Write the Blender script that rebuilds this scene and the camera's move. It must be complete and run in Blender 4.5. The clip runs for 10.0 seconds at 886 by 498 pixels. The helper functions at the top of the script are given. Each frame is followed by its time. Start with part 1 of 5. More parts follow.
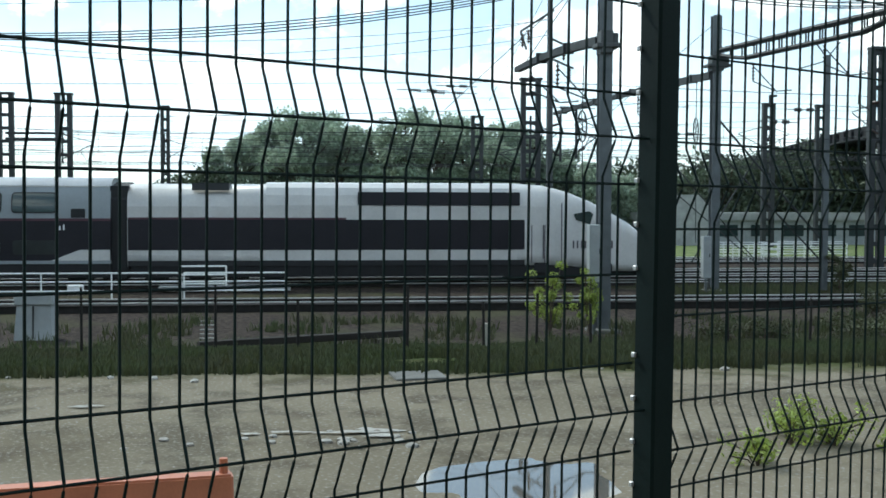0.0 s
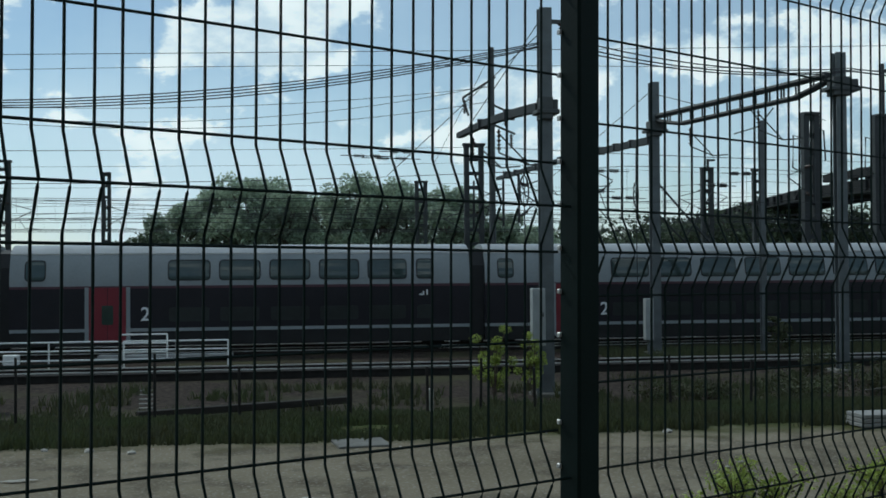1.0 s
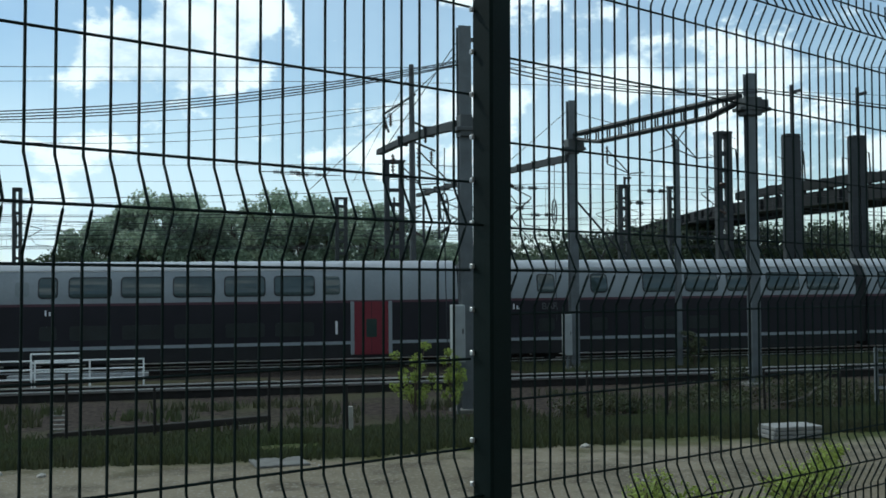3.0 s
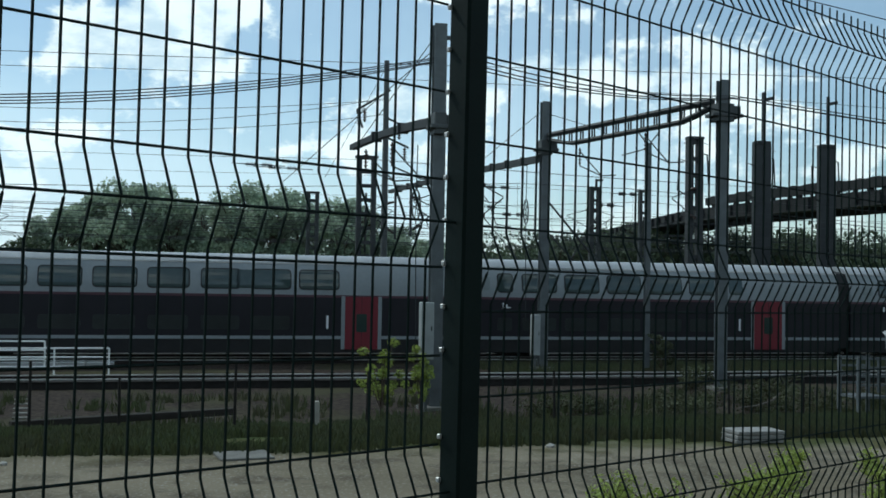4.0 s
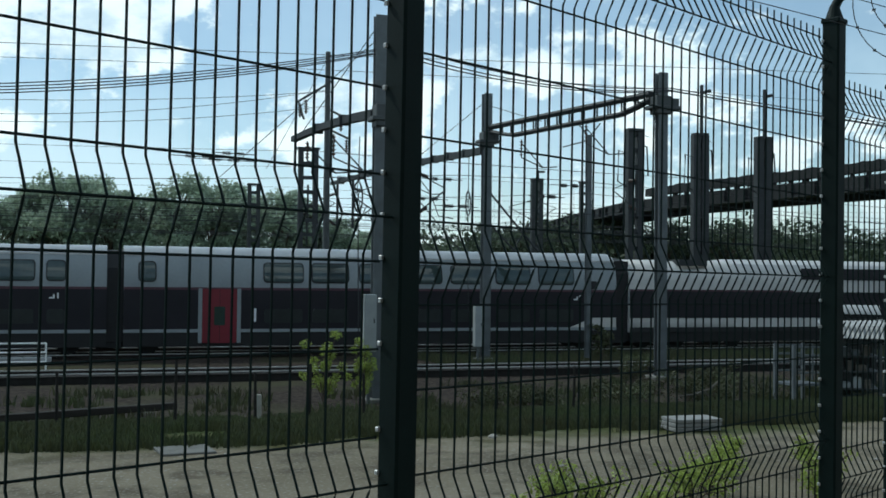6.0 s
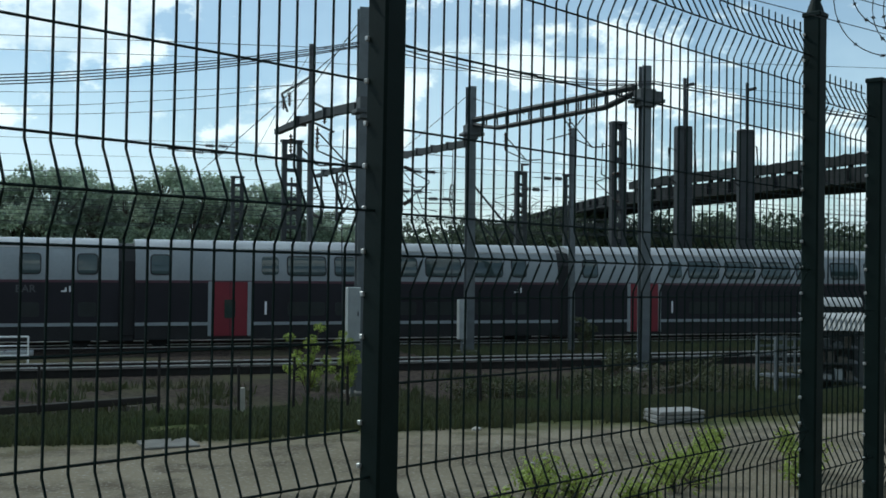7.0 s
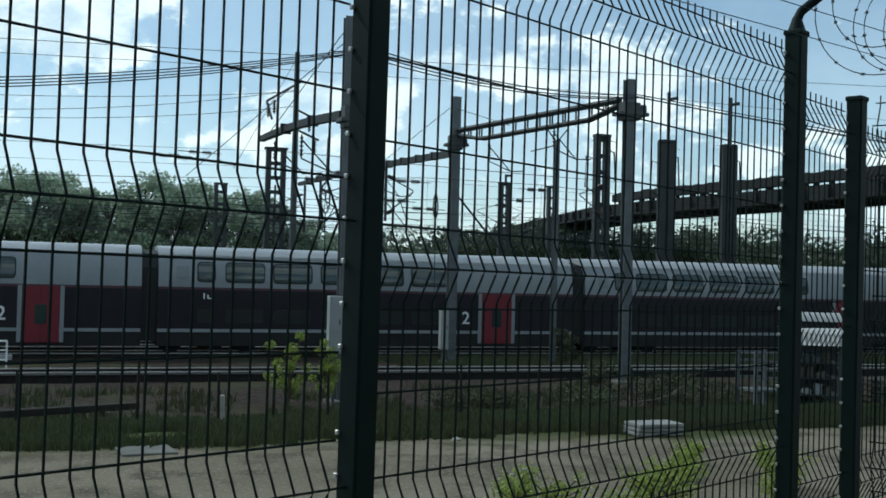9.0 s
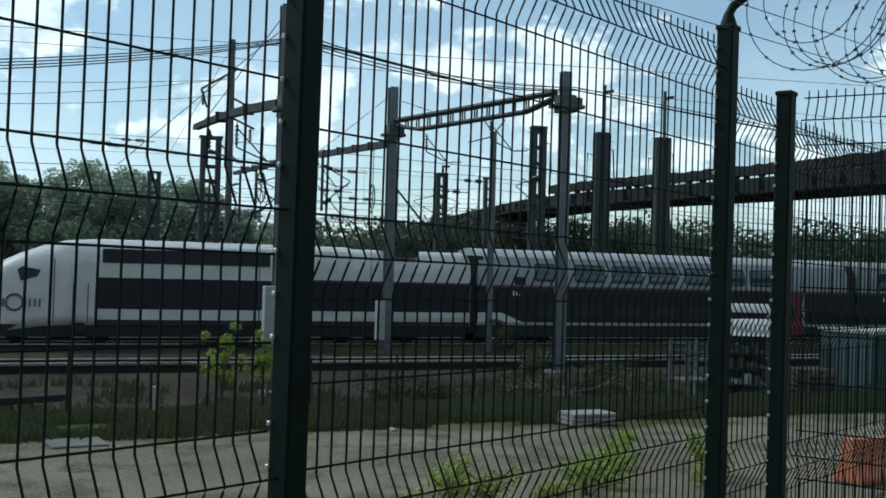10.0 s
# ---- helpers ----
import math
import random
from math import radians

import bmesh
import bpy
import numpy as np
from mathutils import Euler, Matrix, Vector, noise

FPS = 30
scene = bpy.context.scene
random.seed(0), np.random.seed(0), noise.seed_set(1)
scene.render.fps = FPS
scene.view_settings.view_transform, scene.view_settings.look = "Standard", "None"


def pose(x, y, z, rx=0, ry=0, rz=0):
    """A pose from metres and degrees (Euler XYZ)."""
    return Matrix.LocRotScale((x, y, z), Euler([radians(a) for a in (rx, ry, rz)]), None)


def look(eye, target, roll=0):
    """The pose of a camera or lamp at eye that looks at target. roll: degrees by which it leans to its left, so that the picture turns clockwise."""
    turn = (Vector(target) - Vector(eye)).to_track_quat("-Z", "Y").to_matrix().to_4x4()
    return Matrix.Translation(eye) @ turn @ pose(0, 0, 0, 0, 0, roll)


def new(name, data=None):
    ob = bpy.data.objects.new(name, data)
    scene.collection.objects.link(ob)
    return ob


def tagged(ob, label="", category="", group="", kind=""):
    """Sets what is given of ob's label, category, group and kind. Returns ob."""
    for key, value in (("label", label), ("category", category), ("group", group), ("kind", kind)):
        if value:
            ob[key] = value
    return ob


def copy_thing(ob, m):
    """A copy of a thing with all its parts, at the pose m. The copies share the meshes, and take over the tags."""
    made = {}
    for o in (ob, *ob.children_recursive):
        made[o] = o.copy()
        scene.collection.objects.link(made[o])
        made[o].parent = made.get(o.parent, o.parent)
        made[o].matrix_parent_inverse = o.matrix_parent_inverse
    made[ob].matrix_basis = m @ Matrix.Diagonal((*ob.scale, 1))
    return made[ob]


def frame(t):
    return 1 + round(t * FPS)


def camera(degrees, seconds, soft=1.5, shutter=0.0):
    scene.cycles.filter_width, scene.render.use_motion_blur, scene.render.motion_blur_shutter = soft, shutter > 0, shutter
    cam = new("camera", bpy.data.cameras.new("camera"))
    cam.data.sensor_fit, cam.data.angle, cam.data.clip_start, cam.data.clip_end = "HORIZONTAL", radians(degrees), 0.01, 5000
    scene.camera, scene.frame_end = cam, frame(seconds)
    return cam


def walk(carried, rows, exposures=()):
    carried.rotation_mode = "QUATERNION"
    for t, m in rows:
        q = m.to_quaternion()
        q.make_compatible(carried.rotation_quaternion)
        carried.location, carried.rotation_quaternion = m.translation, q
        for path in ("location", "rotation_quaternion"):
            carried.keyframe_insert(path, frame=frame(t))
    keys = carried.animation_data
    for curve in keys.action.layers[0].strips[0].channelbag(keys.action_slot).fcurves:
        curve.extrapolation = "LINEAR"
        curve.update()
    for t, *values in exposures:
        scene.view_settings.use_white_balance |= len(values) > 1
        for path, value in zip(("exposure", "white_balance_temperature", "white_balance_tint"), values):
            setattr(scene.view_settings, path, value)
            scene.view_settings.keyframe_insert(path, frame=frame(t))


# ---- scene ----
cam = camera(44.04, 10.0, 1.65)
PATH = [
    (0.0, pose(-1.670, -1.787, 1.350, 87.762, -0.126, -34.202)),
    (0.5, pose(-1.666, -1.804, 1.357, 88.968, -0.586, -37.232)),
    (1.0, pose(-1.631, -1.814, 1.359, 91.131, 0.395, -37.065)),
    (1.5, pose(-1.619, -1.813, 1.351, 90.598, -0.378, -39.144)),
    (2.0, pose(-1.616, -1.811, 1.362, 90.647, 1.002, -39.636)),
    (3.5, pose(-1.619, -1.828, 1.363, 92.439, -0.191, -42.147)),
    (4.0, pose(-1.624, -1.827, 1.361, 91.834, -0.914, -42.796)),
    (4.5, pose(-1.623, -1.832, 1.360, 91.246, -0.567, -43.163)),
    (5.0, pose(-1.626, -1.837, 1.360, 90.935, -0.555, -43.413)),
    (5.5, pose(-1.631, -1.845, 1.364, 91.402, -0.534, -44.678)),
    (7.0, pose(-1.629, -1.857, 1.368, 91.067, -0.531, -46.610)),
    (7.5, pose(-1.629, -1.858, 1.369, 90.918, -0.674, -46.495)),
    (8.0, pose(-1.628, -1.860, 1.367, 90.776, -0.563, -46.824)),
    (8.5, pose(-1.627, -1.863, 1.368, 92.127, -0.981, -47.147)),
    (9.0, pose(-1.630, -1.867, 1.371, 91.596, -1.335, -47.517)),
    (9.5, pose(-1.627, -1.866, 1.370, 91.380, -1.443, -49.220)),
    (10.0, pose(-1.620, -1.867, 1.370, 91.188, -1.524, -50.830)),
]
EXPOSURES = [(0.0, 0.75, 5950, -2), (0.5, 0.62, 5900, -2), (1.0, -0.3, 5850, -4), (1.5, -0.25, 5850, -4), (2.0, 0.32, 5850, -4), (3.5, -0.1, 5800, -5), (4.5, 0.0, 5800, -5), (10.0, 0.0, 5800, -5)]
walk(cam, PATH, EXPOSURES)

# ---- frames of reference: the railway runs along s, P is the distance across it ----
TRACK = pose(0, 0, 0, 0, 0, -28.0)
FENCE = pose(0, 0, 0, 0.245, 0.492, 0.0)
RAIL = -1.82
YARD = -1.0

# ---- light ----
SUN_TO = (TRACK.to_3x3() @ Vector((-0.55, 0.62, 0.85))).normalized()
world = bpy.data.worlds.new("sky")
scene.world = world
world.use_nodes = True
wn = world.node_tree
wn.nodes.clear()
w_out = wn.nodes.new("ShaderNodeOutputWorld")
w_bg = wn.nodes.new("ShaderNodeBackground")
w_sky = wn.nodes.new("ShaderNodeTexSky")
w_sky.sky_type = "NISHITA"
w_sky.sun_disc = False
w_sky.sun_elevation = math.asin(SUN_TO.z)
w_sky.sun_rotation = math.atan2(SUN_TO.x, SUN_TO.y)
w_sky.air_density = 1.0
w_sky.dust_density = 0.3
w_co = wn.nodes.new("ShaderNodeTexCoord")
w_map = wn.nodes.new("ShaderNodeMapping")
w_map.inputs["Scale"].default_value = (1.0, 1.0, 1.9)


def cloud_layer(scale, detail, lo, hi, strength):
    n = wn.nodes.new("ShaderNodeTexNoise")
    n.inputs["Scale"].default_value = scale
    n.inputs["Detail"].default_value = detail
    n.inputs["Roughness"].default_value = 0.56
    wn.links.new(w_map.outputs[0], n.inputs["Vector"])
    r = wn.nodes.new("ShaderNodeMapRange")
    r.interpolation_type = "SMOOTHSTEP"
    r.inputs[1].default_value = lo
    r.inputs[2].default_value = hi
    r.inputs[4].default_value = strength
    wn.links.new(n.outputs["Fac"], r.inputs[0])
    return r.outputs[0]


wn.links.new(w_co.outputs["Generated"], w_map.inputs[0])
w_xyz = wn.nodes.new("ShaderNodeSeparateXYZ")
wn.links.new(w_co.outputs["Generated"], w_xyz.inputs[0])
w_haze = wn.nodes.new("ShaderNodeMapRange")
w_haze.interpolation_type = "SMOOTHSTEP"
for k, v in ((1, 0.05), (2, 0.24), (3, 1.0), (4, 0.42)):
    w_haze.inputs[k].default_value = v
wn.links.new(w_xyz.outputs[2], w_haze.inputs[0])
w_veil = wn.nodes.new("ShaderNodeMath")
w_veil.operation = "MULTIPLY"
wn.links.new(cloud_layer(3.2, 5, 0.18, 0.66, 0.86), w_veil.inputs[0])
wn.links.new(w_haze.outputs[0], w_veil.inputs[1])
w_thin = wn.nodes.new("ShaderNodeMixRGB")
w_thin.inputs[2].default_value = (7.9, 8.9, 9.9, 1)
wn.links.new(w_veil.outputs[0], w_thin.inputs[0])
wn.links.new(w_sky.outputs[0], w_thin.inputs[1])
# heaped clouds: grey bellies, bright crisp heads, thinning towards the horizon
w_tone = wn.nodes.new("ShaderNodeMixRGB")
w_tone.inputs[1].default_value = (7.4, 8.3, 9.2, 1)
w_tone.inputs[2].default_value = (11.2, 11.2, 11.1, 1)
wn.links.new(cloud_layer(15.0, 8, 0.40, 0.62, 1.0), w_tone.inputs[0])
w_heap = wn.nodes.new("ShaderNodeMapRange")
for k, v in ((1, 0.04), (2, 0.12), (3, 0.25), (4, 1.0)):
    w_heap.inputs[k].default_value = v
wn.links.new(w_xyz.outputs[2], w_heap.inputs[0])
w_cover = wn.nodes.new("ShaderNodeMath")
w_cover.operation = "MULTIPLY"
wn.links.new(cloud_layer(7.5, 10, 0.515, 0.575, 0.92), w_cover.inputs[0])
wn.links.new(w_heap.outputs[0], w_cover.inputs[1])
w_mix = wn.nodes.new("ShaderNodeMixRGB")
wn.links.new(w_cover.outputs[0], w_mix.inputs[0])
wn.links.new(w_tone.outputs[0], w_mix.inputs[2])
wn.links.new(w_thin.outputs[0], w_mix.inputs[1])
wn.links.new(w_mix.outputs[0], w_bg.inputs[0])
w_bg.inputs[1].default_value = 0.1
wn.links.new(w_bg.outputs[0], w_out.inputs[0])
sun = new("sun", bpy.data.lights.new("sun", "SUN"))
sun.data.energy = 1.6
sun.data.angle = radians(0.6)
sun.data.color = (1.0, 0.95, 0.87)
sun.matrix_world = look(SUN_TO * 50, (0, 0, 0))


# ---- materials ----
def mat(name, col, rough=0.6, metal=0.0, vary=0.25, scale=3.0, bump=0.0, fine=40.0, alt=None, coat=0.0, stretch=None, spec=0.5, leaf=0.0):
    """A two-scale procedural surface: broad stains, fine grain, relief."""
    m = bpy.data.materials.new(name)
    m.use_nodes = True
    nt = m.node_tree
    b = nt.nodes["Principled BSDF"]
    b.inputs["Roughness"].default_value = rough
    b.inputs["Metallic"].default_value = metal
    b.inputs["Coat Weight"].default_value = coat
    b.inputs["Specular IOR Level"].default_value = spec
    co = nt.nodes.new("ShaderNodeTexCoord")
    src = co.outputs["Object"]
    if stretch:
        mp = nt.nodes.new("ShaderNodeMapping")
        mp.inputs["Scale"].default_value = stretch
        nt.links.new(src, mp.inputs[0])
        src = mp.outputs[0]
    n1 = nt.nodes.new("ShaderNodeTexNoise")
    n1.inputs["Scale"].default_value = scale
    n1.inputs["Detail"].default_value = 5
    n2 = nt.nodes.new("ShaderNodeTexNoise")
    n2.inputs["Scale"].default_value = fine
    n2.inputs["Detail"].default_value = 3
    nt.links.new(src, n1.inputs["Vector"])
    nt.links.new(src, n2.inputs["Vector"])
    mx = nt.nodes.new("ShaderNodeMixRGB")
    dark = alt or [c * (1 - vary) for c in col]
    mx.inputs[1].default_value = (*dark, 1)
    mx.inputs[2].default_value = (*[min(1, c * (1 + vary * 0.5)) for c in col], 1)
    ad = nt.nodes.new("ShaderNodeMath")
    ad.operation = "MULTIPLY_ADD"
    nt.links.new(n2.outputs["Fac"], ad.inputs[0])
    ad.inputs[1].default_value = 0.7
    sb = nt.nodes.new("ShaderNodeMath")
    sb.operation = "MULTIPLY_ADD"
    nt.links.new(n1.outputs["Fac"], sb.inputs[0])
    sb.inputs[1].default_value = 1.6
    sb.inputs[2].default_value = -0.65
    nt.links.new(sb.outputs[0], ad.inputs[2])
    cl = nt.nodes.new("ShaderNodeClamp")
    nt.links.new(ad.outputs[0], cl.inputs[0])
    nt.links.new(cl.outputs[0], mx.inputs[0])
    nt.links.new(mx.outputs[0], b.inputs["Base Color"])
    if leaf:
        gm = nt.nodes.new("ShaderNodeNewGeometry")
        hs = nt.nodes.new("ShaderNodeHueSaturation")
        mr = nt.nodes.new("ShaderNodeMapRange")
        mr.inputs[3].default_value = 0.65
        mr.inputs[4].default_value = 1.35
        nt.links.new(gm.outputs["Random Per Island"], mr.inputs[0])
        nt.links.new(mr.outputs[0], hs.inputs["Value"])
        nt.links.new(mx.outputs[0], hs.inputs["Color"])
        nt.links.new(hs.outputs[0], b.inputs["Base Color"])
        tr = nt.nodes.new("ShaderNodeBsdfTranslucent")
        nt.links.new(hs.outputs[0], tr.inputs["Color"])
        ms = nt.nodes.new("ShaderNodeMixShader")
        ms.inputs[0].default_value = leaf
        nt.links.new(b.outputs[0], ms.inputs[1])
        nt.links.new(tr.outputs[0], ms.inputs[2])
        nt.links.new(ms.outputs[0], nt.nodes["Material Output"].inputs["Surface"])
    if bump:
        bp = nt.nodes.new("ShaderNodeBump")
        bp.inputs["Strength"].default_value = bump
        bp.inputs["Distance"].default_value = 0.02
        nt.links.new(n2.outputs["Fac"], bp.inputs["Height"])
        nt.links.new(bp.outputs[0], b.inputs["Normal"])
    return m


GREEN_PAINT = mat("green fence coating", (0.0055, 0.015, 0.0135), 0.6, 0.0, 0.4, 6, 0.03, 120, spec=0.16)
CLIP = mat("stainless clip", (0.5, 0.5, 0.5), 0.45, 0.4, 0.2, 20)
GALV = mat("galvanised steel", (0.13, 0.142, 0.148), 0.6, 0.2, 0.35, 2.5, 0.1, 50)
GALV_OLD = mat("weathered steel", (0.075, 0.08, 0.08), 0.65, 0.2, 0.4, 2.0, 0.15, 40)
DARK_STEEL = mat("dark steel", (0.03, 0.033, 0.035), 0.65, 0.1, 0.35, 2.0, 0.1, 40)
WIRE = mat("overhead wire", (0.05, 0.05, 0.055), 0.55, 0.4, 0.2, 2.0)
CERAMIC = mat("brown insulator", (0.07, 0.045, 0.035), 0.25, 0, 0.2, 8)
COACH_WHITE = mat("silver white coach paint", (0.262, 0.282, 0.292), 0.45, 0.0, 0.18, 0.7, 0.02, 10, spec=0.3)
WHITE_TRAIN = mat("white coach paint", (0.56, 0.54, 0.515), 0.38, 0.0, 0.2, 0.8, 0.02, 12, coat=0.15)
GREY_ROOF = mat("grey roof paint", (0.37, 0.38, 0.39), 0.35, 0.1, 0.25, 1.0, 0.03, 12)
DARK_TRAIN = mat("dark aubergine coach paint", (0.014, 0.013, 0.018), 0.42, 0.0, 0.35, 0.8, 0.02, 12, spec=0.35)
PLUM = mat("plum edge paint", (0.075, 0.028, 0.042), 0.4, 0.0, 0.2, 2, 0, 30)
SKIRT = mat("underframe", (0.018, 0.018, 0.019), 0.7, 0.1, 0.4, 1.5, 0.1, 10)
RED_DOOR = mat("red door paint", (0.17, 0.013, 0.024), 0.45, 0.0, 0.2, 1.5, 0.02, 20)
RUBBER = mat("black rubber", (0.012, 0.012, 0.013), 0.75, 0, 0.3, 4, 0.1, 30)
GLASS = mat("tinted coach glass", (0.035, 0.055, 0.052), 0.06, 0.0, 0.3, 0.6, 0, 4, coat=0.3, spec=0.5)
LOWER_GLASS = mat("dark lower glass", (0.026, 0.030, 0.030), 0.3, 0.0, 0.4, 0.8, 0, 5, spec=0.4)
LETTER = mat("white lettering", (0.75, 0.75, 0.76), 0.5, 0, 0.05, 4)
LOGO = mat("grey lettering", (0.09, 0.08, 0.09), 0.5, 0, 0.1, 4)
RAILSTEEL = mat("polished rail", (0.8, 0.79, 0.77), 0.42, 1.0, 0.2, 2)
RAILSIDE = mat("rusty rail side", (0.032, 0.025, 0.021), 0.8, 0.2, 0.3, 5, 0.2, 60)
CONCRETE = mat("concrete", (0.26, 0.255, 0.24), 0.85, 0, 0.3, 3, 0.3, 40)
SLEEPER = mat("old sleeper", (0.03, 0.028, 0.026), 0.9, 0, 0.35, 4, 0.3, 50, spec=0.1)
WHITE_RAIL = mat("white railing paint", (0.85, 0.85, 0.83), 0.4, 0.0, 0.2, 3, 0.05, 60)
CAB_GREY = mat("light grey cabinet paint", (0.33, 0.345, 0.34), 0.55, 0, 0.2, 2.5, 0.05, 50)
BLUE_BOX = mat("blue grey container paint", (0.055, 0.088, 0.098), 0.6, 0.05, 0.35, 1.5, 0.05, 30)
DULL_SLAB = mat("dirty concrete slab", (0.17, 0.165, 0.15), 0.9, 0, 0.35, 4, 0.2, 40, spec=0.2)
ORANGE = mat("orange plastic", (0.50, 0.17, 0.085), 0.5, 0, 0.25, 3, 0.1, 60)
BARK = mat("bark", (0.10, 0.075, 0.055), 0.9, 0, 0.4, 5, 0.5, 40)
# Paler than real foliage: the haze over the tall trees is painted in.
LEAF = mat("hazed tree leaves", (0.36, 0.43, 0.32), 0.5, 0, 0.35, 0.5, 0, 3, leaf=0.5)
# Darker copy of the leaves: the shade of low trees is in the colour.
LEAF_SHADED = mat("shade-dark leaves", (0.075, 0.10, 0.055), 0.6, 0, 0.5, 0.3, 0, 3, leaf=0.25)
WEED = mat("weed leaves", (0.33, 0.40, 0.085), 0.55, 0, 0.35, 2.0, 0, 12, leaf=0.4)
GRASS = mat("dry grass blades", (0.05, 0.07, 0.024), 0.7, 0, 0.5, 0.5, 0, 6, alt=(0.062, 0.055, 0.028), leaf=0.2)
WOOD = mat("grey timber", (0.12, 0.105, 0.085), 0.85, 0, 0.35, 3, 0.3, 40, stretch=(0.3, 3, 3))
OLD_TIMBER = mat("tarred timber", (0.036, 0.032, 0.028), 0.85, 0, 0.4, 3, 0.2, 40, stretch=(0.3, 3, 3), spec=0.15)
LETTER_DIM = mat("dull grey lettering", (0.09, 0.09, 0.095), 0.5, 0, 0.2, 3, 0, 20)
FROSTED = mat("frosted pane", (0.2, 0.22, 0.22), 0.3, 0, 0.2, 2, 0, 20)
ROOF_SHEET = mat("pale corrugated sheet", (0.36, 0.36, 0.35), 0.55, 0.1, 0.3, 2, 0.05, 30)
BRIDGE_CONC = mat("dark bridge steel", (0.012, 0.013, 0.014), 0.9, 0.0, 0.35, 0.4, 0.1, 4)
STONE_WHITE = mat("pale rubble", (0.36, 0.34, 0.30), 0.85, 0, 0.25, 5, 0.3, 40)


# ---- building helpers ----
def part(name, bm, material, parent=None, label="", smooth=False):
    me = bpy.data.meshes.new(name)
    bm.normal_update()
    if smooth:
        for f in bm.faces:
            f.smooth = True
    bm.to_mesh(me)
    bm.free()
    if smooth:
        me.set_sharp_from_angle(angle=radians(38))
    me.materials.append(material)
    ob = new(name, me)
    if parent:
        ob.parent = parent
    if label:
        tagged(ob, label)
    return ob


def empty(name, m, label, category, group="", kind=""):
    ob = new(name)
    ob.empty_display_size = 0.1
    ob.matrix_world = m
    return tagged(ob, label, category, group, kind)


def box(bm, lo, hi, bevel=0.0):
    c = [(a + b) / 2 for a, b in zip(lo, hi)]
    d = [abs(b - a) for a, b in zip(lo, hi)]
    r = bmesh.ops.create_cube(bm, size=1, matrix=Matrix.LocRotScale(c, None, d))
    if bevel:
        edges = list({e for v in r["verts"] for e in v.link_edges})
        bmesh.ops.bevel(bm, geom=edges, offset=bevel, segments=1, affect="EDGES")
    return bm


def boxes(*items, bevel=0.0):
    bm = bmesh.new()
    for lo, hi in items:
        box(bm, lo, hi, bevel)
    return bm


def tube(bm, pts, r, n=6, r_end=None):
    """A tube through points, radius r."""
    pts = [Vector(p) for p in pts]
    rings = []
    for i, p in enumerate(pts):
        d = (pts[min(i + 1, len(pts) - 1)] - pts[max(i - 1, 0)]).normalized()
        a = d.orthogonal() if abs(d.z) > 0.95 else d.cross(Vector((0, 0, 1)))
        a.normalize()
        b = d.cross(a)
        rr = r if r_end is None else r + (r_end - r) * i / max(1, len(pts) - 1)
        rings.append([bm.verts.new(p + (a * math.cos(k * 2 * math.pi / n) + b * math.sin(k * 2 * math.pi / n)) * rr) for k in range(n)])
    for q, w in zip(rings, rings[1:]):
        for k in range(n):
            bm.faces.new((q[k], q[(k + 1) % n], w[(k + 1) % n], w[k]))
    bm.faces.new(rings[0][::-1])
    bm.faces.new(rings[-1])
    return bm


def tubes(paths, r, n=6):
    bm = bmesh.new()
    for p in paths:
        tube(bm, p, r, n)
    return bm


def loft(bm, prof, x0, x1, cap=True):
    """Sweep a closed outline of (y, z) along x."""
    a = [bm.verts.new((x0, y, z)) for y, z in prof]
    b = [bm.verts.new((x1, y, z)) for y, z in prof]
    n = len(prof)
    for k in range(n):
        bm.faces.new((a[k], a[(k + 1) % n], b[(k + 1) % n], b[k]))
    if cap:
        bm.faces.new(a[::-1])
        bm.faces.new(b)
    return bm


def sheet(name, verts, faces, material, parent=None, label=""):
    me = bpy.data.meshes.new(name)
    me.from_pydata(verts, [], faces)
    me.materials.append(material)
    ob = new(name, me)
    if parent:
        ob.parent = parent
    if label:
        tagged(ob, label)
    return ob


def at_track(s, p, z, turn=0):
    return TRACK @ pose(s, p, z, 0, 0, turn)

# Unseen wall added behind the camera; it cuts sky fill and reflections.
WALL = mat("plain rendered wall", (0.13, 0.126, 0.118), 0.9, 0, 0.3, 0.6, 0.2, 12)
wall = part("unseen_sky_blocker", boxes(((-150, -10.4, -0.6), (170, -10.0, 10.0))), WALL)
wall.matrix_world = TRACK
tagged(wall, "unseen plain grey wall added behind the camera to block sky light", "wall", kind="structure")


# ---- ground: one sheet, bank, yard, grass slope, railway bed ----
def smooth_step(a, b, x):
    k = min(1, max(0, (x - a) / (b - a)))
    return k * k * (3 - 2 * k)


def ground_z(s, p):
    q = TRACK @ Vector((s, p, 0))
    near = -0.12 - 0.88 * smooth_step(0.3, 1.8, q.y)
    slope = -0.98 * smooth_step(12.6, 25.0, p)
    ripple = 0.035 * noise.noise((s * 0.5, p * 0.5, 0)) + 0.02 * noise.noise((s * 1.7, p * 1.7, 3))
    pool = ((s - 1.05) / 0.85) ** 2 + ((p - 6.85) / 0.85) ** 2
    flat = smooth_step(0.7, 1.6, pool)
    dip = -0.05 * (1 - smooth_step(0.2, 1.25, pool + 0.5 * noise.noise((s * 1.5, p * 1.5, 8))))
    rough = 1.0 if p < 26 else 0.6
    return near + slope + ripple * rough * flat + dip


